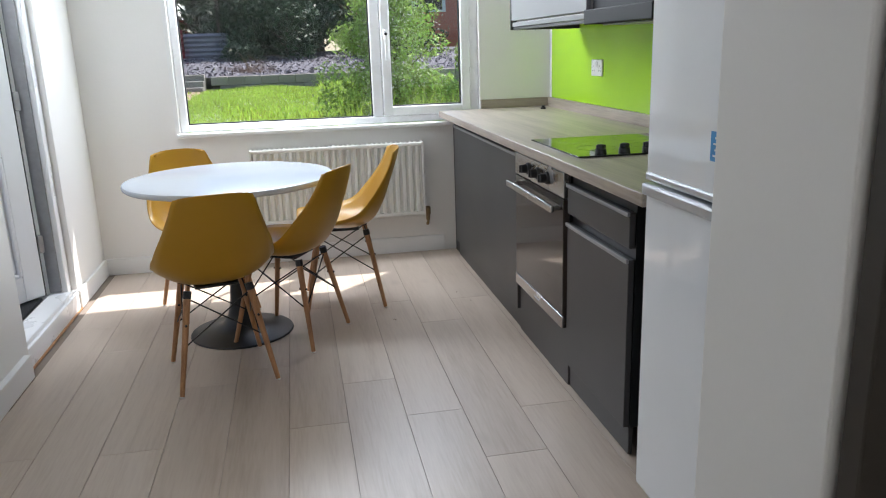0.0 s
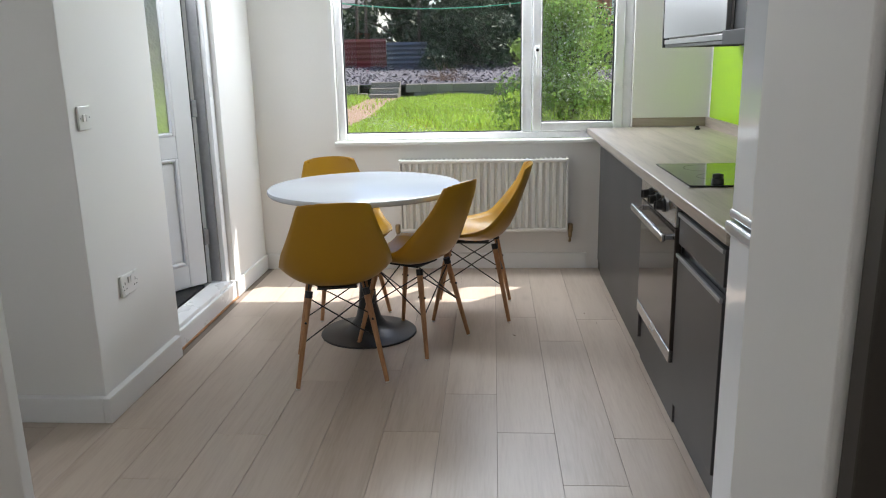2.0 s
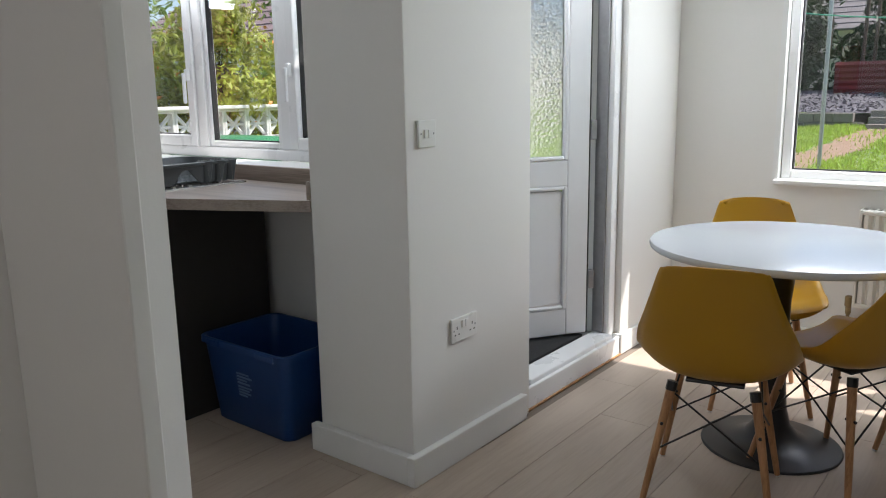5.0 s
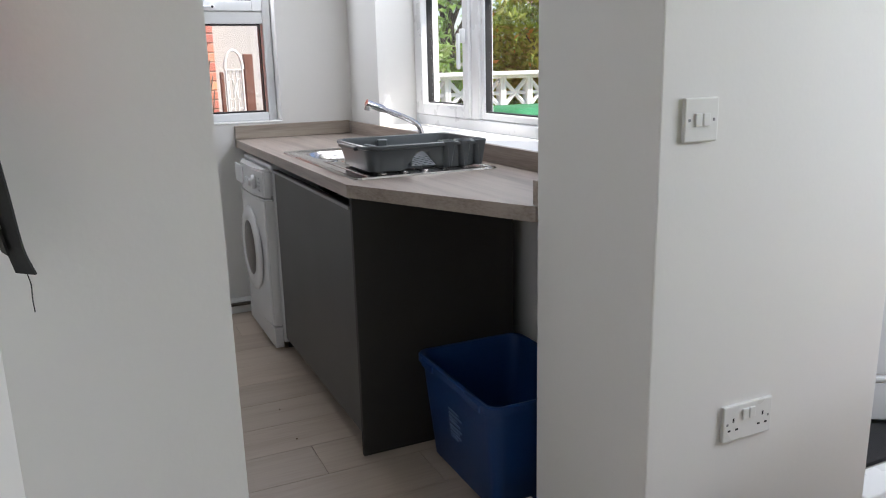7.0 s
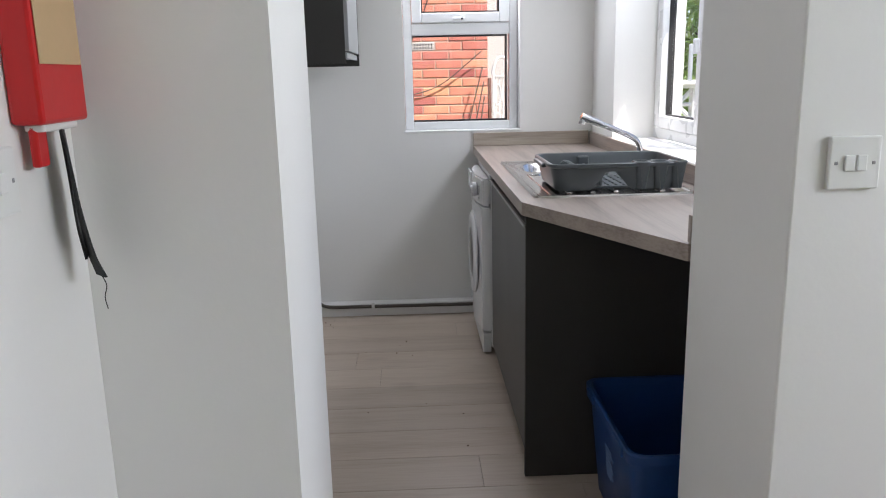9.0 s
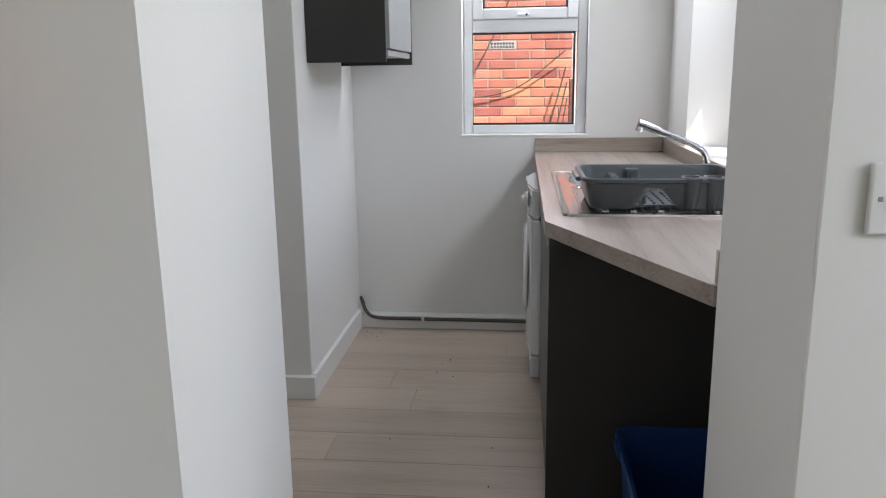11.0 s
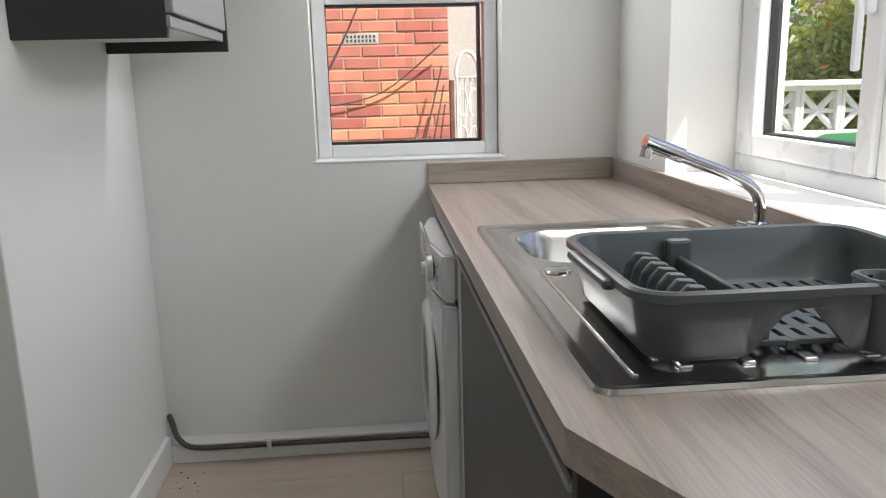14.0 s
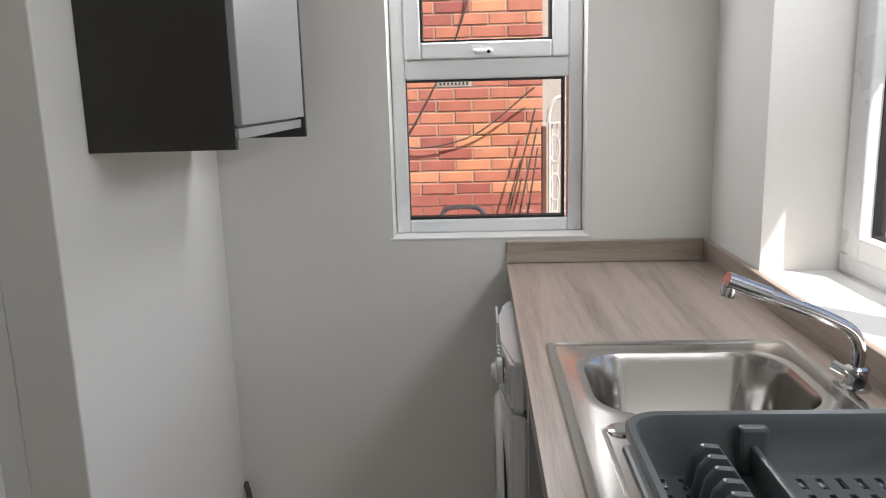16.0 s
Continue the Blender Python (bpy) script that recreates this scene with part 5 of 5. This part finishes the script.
tree("tree", "dense dark green garden tree", "tree", (0.6, 30.5, 0.9), 7.5, 3.2, 11000, 0.14, M_LEAFD, 11, 0.2, low=0.10, nb=26)
tree("tree", "dense dark green garden tree", "tree", (3.6, 31.0, 0.9), 8.0, 2.9, 9000, 0.15, M_LEAFD, 12, 0.2, low=0.10, nb=26)
tree("tree", "dense dark green garden tree", "tree", (-2.6, 33.0, 0.9), 8.0, 2.8, 9000, 0.15, M_LEAFD, 13, 0.2, low=0.14, nb=24)
tree("tree", "tall dark conifer-like garden tree", "tree", (-7.2, 31.5, 0.9), 9.0, 2.8, 9000, 0.15, M_LEAFD, 14, 0.2, low=0.08, nb=26)
tree("tree", "dense dark green garden tree", "tree", (13.6, 30.5, 0.9), 8.0, 3.4, 8000, 0.16, M_LEAFD, 15, 0.2, low=0.10, nb=24)
tree("tree", "dense dark green garden tree", "tree", (-12.0, 30.0, 0.9), 8.0, 3.6, 7000, 0.16, M_LEAFD, 16, 0.2, low=0.10, nb=22)
for i, x in enumerate((-9.0, -0.5, 2.6, 16.5, 21.0)):
    tree("tree", "tall dark green tree at the garden end", "tree", (x, 36.5 + 1.5 * (i % 2), 0.9), 10.0, 3.6, 6500, 0.24, M_LEAFD, 40 + i, 0.22, low=0.05, nb=28)
tree("hedge_shrub", "low dark shrubs behind the slate bed", "shrub", (1.0, 27.6, 0.9), 2.6, 2.4, 7000, 0.08, M_LEAFD, 17, 0.06, low=0.05, nb=22)
tree("hedge_shrub", "low dark shrubs behind the slate bed", "shrub", (5.0, 27.2, 0.9), 1.9, 2.3, 6000, 0.08, M_LEAFD, 18, 0.06, low=0.05, nb=22)
tree("flowering_bush", "large flowering bush with pale blossom in long grass", "bush", (2.52, 8.2, 0.05), 2.20, 1.02, 17000, 0.034, M_LEAFM, 21, 0.035, (800, 0.020, M_PETAL), low=0.12, nb=44)
tree("flowering_bush", "smaller scrubby bush beside the flowering bush", "bush", (3.30, 7.1, 0.03), 1.35, 0.62, 7000, 0.032, M_LEAFM, 22, 0.025, (150, 0.018, M_PETAL), low=0.08, nb=16)
V, F = [], []
for k in range(260):
    x, y = rng.uniform(1.7, 3.3), rng.uniform(5.6, 7.2)
    z = ground_z(x, y)
    h = rng.uniform(0.35, 0.85)
    l, m = rng.normal(0, 0.16, 2)
    w = 0.006
    i = len(V)
    V += [(x - w, y, z), (x + w, y, z), (x + l * 0.4 + w * 0.6, y + m * 0.4, z + h * 0.7), (x + l * 0.4 - w * 0.6, y + m * 0.4, z + h * 0.7), (x + l, y + m, z + h)]
    F += [(i, i + 1, i + 2, i + 3), (i + 3, i + 2, i + 4)]
tagged(raw("tall_grass", V, F, M_BLADE), "tall seeding grass stems by the bush", "grass", kind="stuff")

# washing line and posts
wl = thing("washing_line", "sagging green washing line across the garden", "washing line", (0, 9, 2.0))
pts = [(-3.4 + 8.2 * s, 9.0 + 0.8 * s, 2.07 + 3.0 * (s - 0.5) ** 2) for s in [k / 24 for k in range(25)]]
part("line", T(pts, 0.008, 6), M_LINE, wl)
for s in (4, 9, 15):
    part("peg", B(pts[s][0] - 0.008, pts[s][0] + 0.008, pts[s][1] - 0.01, pts[s][1] + 0.01, pts[s][2] - 0.05, pts[s][2] + 0.02, 0.002), M_PETAL, wl)
tagged(part("line_post", T([(-1.05, 10.2, 0.0), (-1.05, 10.2, 3.4)], 0.028, 12), M_POST, None), "grey metal washing line post in the lawn", "post", "washing line posts")
tagged(part("line_post", T([(4.75, 13.5, 0.0), (4.75, 13.5, 4.2)], 0.05, 12), M_POST, None), "pale metal post beyond the bush", "post", "washing line posts")


def house(label, x0, x1, y0, y1, z0, eave, ridge, wallm, roofm):
    h = thing("neighbour_house", label, "house", ((x0 + x1) / 2, y0, z0))
    part("wall", B(x0, x1, y0, y1, z0, eave), wallm, h)
    bm = bmesh.new()
    n = 10
    for k in range(n):
        a, b = k / n, (k + 1) / n
        ym = (y0 + y1) / 2
        for s in (-1, 1):
            ye = y0 - 0.35 if s < 0 else y1 + 0.35
            p, q = ye + (ym - ye) * a, ye + (ym - ye) * b
            za, zb = eave + (ridge - eave) * a, eave + (ridge - eave) * b
            vs = [bm.verts.new(c) for c in ((x0 - 0.3, p, za + 0.06), (x1 + 0.3, p, za + 0.06), (x1 + 0.3, q, zb + 0.02), (x0 - 0.3, q, zb + 0.02))]
            lo = [bm.verts.new((c.co.x, c.co.y, c.co.z - 0.12)) for c in vs]
            bm.faces.new(vs)
            bm.faces.new(lo[::-1])
            for i in range(4):
                bm.faces.new((vs[i], vs[(i + 1) % 4], lo[(i + 1) % 4], lo[i]))
    part("roof", bm, roofm, h, "tiled roof in lapped courses")
    w = part("window", B(x0 + (x1 - x0) * 0.3, x0 + (x1 - x0) * 0.5, y0 - 0.03, y0 + 0.05, eave - 1.6, eave - 0.5, 0.01), M_UPVC, h)
    part("pane", B(x0 + (x1 - x0) * 0.32, x0 + (x1 - x0) * 0.48, y0 - 0.04, y0 - 0.032, eave - 1.5, eave - 0.6), M_BLACKGL, w)
    return h


house("distant white rendered house with a grey tiled roof", -15.0, -5.6, 46, 54, 0.0, 4.4, 7.6, M_RENDER, M_ROOFT)
house("distant red brick house behind the trees", 4.6, 13.0, 36, 44, 0.0, 4.5, 7.6, M_BRICK, M_ROOFT)
house("distant house with a plum tiled roof", -26.0, -12.0, 14.0, 22.0, 0.0, 3.0, 5.6, M_RENDER, M_ROOFP)

# yard beyond the utility window: screen block wall, bin, shrubs
sw = thing("screen_wall", "low white pierced screen-block wall", "garden wall", (-5.6, 5, 0))
part("base_wall", B(-5.72, -5.52, 1.6, 9.2, -0.1, 0.82, 0.01), M_SCREEN, sw)
for k in range(25):
    y = 1.62 + k * 0.302
    bm = mitred_frame(bmesh.new(), "x", y, y + 0.30, 0.822, 1.16, -5.67, -5.57, 0.03, 0.004)
    yc, zc = y + 0.15, 0.99
    for a in (45, 135):
        d = Vector((0, math.cos(radians(a)), math.sin(radians(a))))
        o = Vector((-5.62, yc, zc))
        tube(bm, smooth_path([o - d * 0.17, o - d * 0.08 , o + d * 0.08, o + d * 0.17], 2), 0.022, 6)
    tube(bm, [(-5.62, yc - 0.12, zc), (-5.62, yc + 0.12, zc)], 0.018, 6)
    part("screen_block", bm, M_SCREEN, sw)
part("coping", B(-5.74, -5.50, 1.6, 9.2, 1.161, 1.20, 0.008), M_SCREEN, sw)

wb = thing("wheelie_bin", "green plastic wheelie bin in the yard", "wheelie bin", (-3.55, 1.95, 0))
bm = bmesh.new()
wr = lambda i, z: ring_at(rounded(-3.86 + i, -3.26 - i, 1.62 + i, 2.30 - i, 0.05, 4), z)
loft(bm, [wr(0.06, -0.02), wr(0.0, 0.94), wr(-0.02, 0.95), wr(-0.02, 0.985)], True, True)
part("body", bm, M_WHEELIE, wb, smooth=True)
bm = bmesh.new()
loft(bm, [wr(-0.03, 0.987), wr(-0.03, 1.01), wr(0.02, 1.045), wr(0.10, 1.055)], True, True)
part("lid", bm, M_WHEELIE, wb, smooth=True)
part("hinge_bar", T([(-3.80, 2.35, 1.0), (-3.32, 2.35, 1.0)], 0.02, 10), M_WHEELIE, wb)
for x in (-3.82, -3.30):
    part("wheel", T([(x - 0.02, 2.30, 0.08), (x + 0.02, 2.30, 0.08)], 0.10, 18), M_BLACK, wb)
wb.scale.z = 0.93
tree("rose_bush", "yellow-green climbing bush with orange flowers", "bush", (-6.6, 4.1, -0.05), 2.7, 1.15, 8000, 0.05, M_LEAFY, 31, 0.04, (220, 0.04, M_ROSE), low=0.22, nb=24)
tree("rose_bush", "yellow-green bush behind the screen wall", "bush", (-6.9, 6.4, -0.05), 2.6, 1.2, 7000, 0.05, M_LEAFY, 32, 0.04, (120, 0.04, M_ROSE), low=0.22, nb=22)
tree("tree", "mid-green tree behind the screen wall", "tree", (-8.4, 3.6, -0.05), 4.2, 1.7, 8000, 0.07, M_LEAFM, 33, 0.09, low=0.25, nb=24)
tree("tree", "mid-green tree in the next garden", "tree", (-9.5, 8.5, -0.05), 4.4, 1.9, 7000, 0.08, M_LEAFM, 34, 0.09, low=0.25, nb=22)

# side passage: iron gate, posts, cables and a barrow handle
gate = thing("iron_gate", "white painted wrought-iron side gate", "gate", (-5.0, 0.13, 0))
part("gate_frame", mitred_frame(bmesh.new(), "x", 0.065, 0.20, 0.1, 1.28, -4.99, -4.96, 0.012, 0.003), M_IRON, gate)
for k in range(4):
    y = 0.088 + k * 0.030
    part("bar", T([(-4.975, y, 0.12), (-4.975, y, 1.27)], 0.005, 8), M_IRON, gate)
for k in range(5):
    for y in (0.102, 0.165):
        z = 0.25 + k * 0.22
        part("scroll", T([(-4.970, y + 0.028 * math.cos(a), z + 0.08 * math.sin(a)) for a in [2 * math.pi * q / 12 for q in range(13)]], 0.005, 6), M_IRON, gate)
part("arch_bar", T([(-4.975, 0.065 + 0.0675 * (1 - math.cos(a)), 1.28 + 0.14 * math.sin(a)) for a in [math.pi * q / 10 for q in range(11)]], 0.012, 8), M_IRON, gate)
tagged(part("gate_post", B(-5.02, -4.97, 0.028, 0.055, -0.05, 1.26, 0.006), M_FENCE, None), "rusty brown timber gate post", "post", "gate posts")
tagged(part("gate_post", B(-5.02, -4.96, 0.212, 0.280, -0.05, 1.39, 0.006), M_FENCE, None), "rusty brown timber gate post", "post", "gate posts")
tagged(part("outside_cable", T(smooth_path([(-5.40, -0.30, 2.6), (-5.43, -0.42, 1.9), (-5.44, -0.75, 1.25), (-5.44, -0.86, 1.17), (-5.43, -0.70, 1.12), (-5.43, -0.35, 1.20), (-5.40, 0.02, 1.48)], 6), 0.005, 6), M_PIPE, None), "loose black cable on the brick wall", "cable")
for k, (a, b) in enumerate(((-0.25, 0.02), (-0.15, 0.03), (-0.06, 0.035))):
    tagged(part("garden_cane", T([(-5.15, a - 0.10, -0.02), (-5.36, b, 1.35 - 0.12 * k)], 0.006, 6), M_TRUNK, None), "thin dark cane leaning on the brick wall", "cane", "canes against the wall")
bh = thing("barrow_handle", "pale tubular metal handle standing outside the window", "handle", (-4.1, -0.4, 0))
part("tube", T(smooth_path([(-4.1, -0.52, -0.04), (-4.1, -0.52, 0.80), (-4.1, -0.51, 0.90), (-4.1, -0.47, 0.93), (-4.1, -0.36, 0.93), (-4.1, -0.32, 0.90), (-4.1, -0.31, 0.80), (-4.1, -0.31, -0.04)], 5), 0.012, 10), M_POST, bh, smooth=True)
setting("side_yard", B(-5.44, -3.21, -3.0, 0.72, -0.2, -0.04), M_PAVE, "concrete side passage between the houses", "paving")

# ---- neighbour's brick wall, brick by brick ----
nh = tagged(thing("brick_house_wall", "neighbouring house wall of orange-red brick", "brick wall", (-5.55, -1.5, -0.1)), kind="structure")
part("mortar", B(-5.75, -5.462, -3.4, 0.075, -0.1, 4.0), M_MORTAR, nh)
BW, BH, J = 0.215, 0.065, 0.010
me_s = bpy.data.meshes.new("brick")
bmx = B(0, 0.05, 0, BW, 0, BH, 0.004, 1)
bmx.to_mesh(me_s)
bmx.free()
me_s.materials.append(M_BRICK)
me_h = bpy.data.meshes.new("brick_half")
bmx = B(0, 0.05, 0, BW / 2 - J / 2, 0, BH, 0.004, 1)
bmx.to_mesh(me_h)
bmx.free()
me_h.materials.append(M_BRICK)
rng2 = random.Random(9)
extra = bmesh.new()
for c in range(40):
    z = -0.08 + c * (BH + J)
    y = 0.075 - (BW if c % 2 else BW / 2 - J / 2)
    first_b = True
    while y > -3.35:
        near = 0.75 < z < 2.5 and y > -1.55
        mesh = me_h if (first_b and c % 2 == 0) else me_s
        air = c == 21 and -0.76 < y < -0.53
        if near and not air:
            ob = new("brick", mesh)
            ob.parent = nh
            ob.matrix_parent_inverse = Matrix.Translation(-nh.location)
            ob.location = (-5.507 + rng2.uniform(-0.002, 0.002), y, z)
        elif air:
            v = part("air_brick", B(-5.505, -5.458, y, y + BW, z, z + BH, 0.003), M_DASH, nh, "pale pierced air brick")
            for q in range(8):
                for r in range(2):
                    part("air_hole", B(-5.4575, -5.4565, y + 0.018 + q * 0.024, y + 0.030 + q * 0.024, z + 0.012 + r * 0.026, z + 0.028 + r * 0.026), M_HOLE, v)
        else:
            box(extra, -5.507, -5.457, y, y + (BW if mesh is me_s else BW / 2 - J / 2), z, z + BH)
        first_b = False
        y -= BW + J
ob = part("brick_rest", extra, M_BRICK, nh, "the farther bricks of the same wall")
ob["kind"] = "stuff"
part("pebbledash_return", B(-7.5, -5.75, -3.4, 0.9, -0.1, 4.0), M_DASH, nh, "pale pebbledashed wall behind the corner")

# ---- quarry tiles and floor planks ----
tf = setting("floor_dark_room", B(-3.15, -2.10, -2.6, -1.345, -0.02, -0.006), M_GROUT, "dark red quarry-tiled floor of the side room", "floor")
me_t = bpy.data.meshes.new("tile")
bmx = B(0, 0.292, 0, 0.292, 0, 0.008, 0.003, 1)
bmx.to_mesh(me_t)
bmx.free()
me_t.materials.append(M_QUARRY)
for i in range(4):
    for j in range(4):
        ob = new("tile", me_t)
        ob.parent = tf
        ob.location = (-2.10 - (i + 1) * 0.30, -1.35 - (j + 1) * 0.30, -0.0062)

flr = setting("floor", B(-2.96, 2.79, -4.2, 2.249, -0.015, -0.0015), M_JOINT, "pale greige oak-effect plank floor", "floor")
PW, PL = 0.2095, 1.29
me_p = bpy.data.meshes.new("plank")
bmx = B(0.0006, PW - 0.0006, 0.0006, PL - 0.0006, -0.006, 0.0025, 0.0009, 1)
bmx.to_mesh(me_p)
bmx.free()
me_p.materials.append(M_FLOOR)
for i in range(-21, 7):
    x = 1.473 + i * PW
    o = (-0.03, 0.91, -0.065, 0.42, -0.75, -0.03, 0.30)[(i + 42) % 7]
    j0 = math.floor((-4.2 - o) / PL)
    for j in range(j0, 4):
        y0, y1 = o + j * PL, o + (j + 1) * PL
        lim = 2.24 if x > -0.1 else 0.38
        if y0 > lim - 0.02 or y1 < -4.15:
            continue
        if y1 > lim or y0 < -4.2:
            bmx = B(0.0006, PW - 0.0006, max(y0, -4.2) - y0 + 0.0006, min(y1, lim) - y0 - 0.0006, -0.006, 0.0025, 0.0009, 1)
            mp = bpy.data.meshes.new("plank")
            bmx.to_mesh(mp)
            bmx.free()
            mp.materials.append(M_FLOOR)
        else:
            mp = me_p
        ob = new("plank", mp)
        ob.parent = flr
        ob.location = (x, y0, 0)
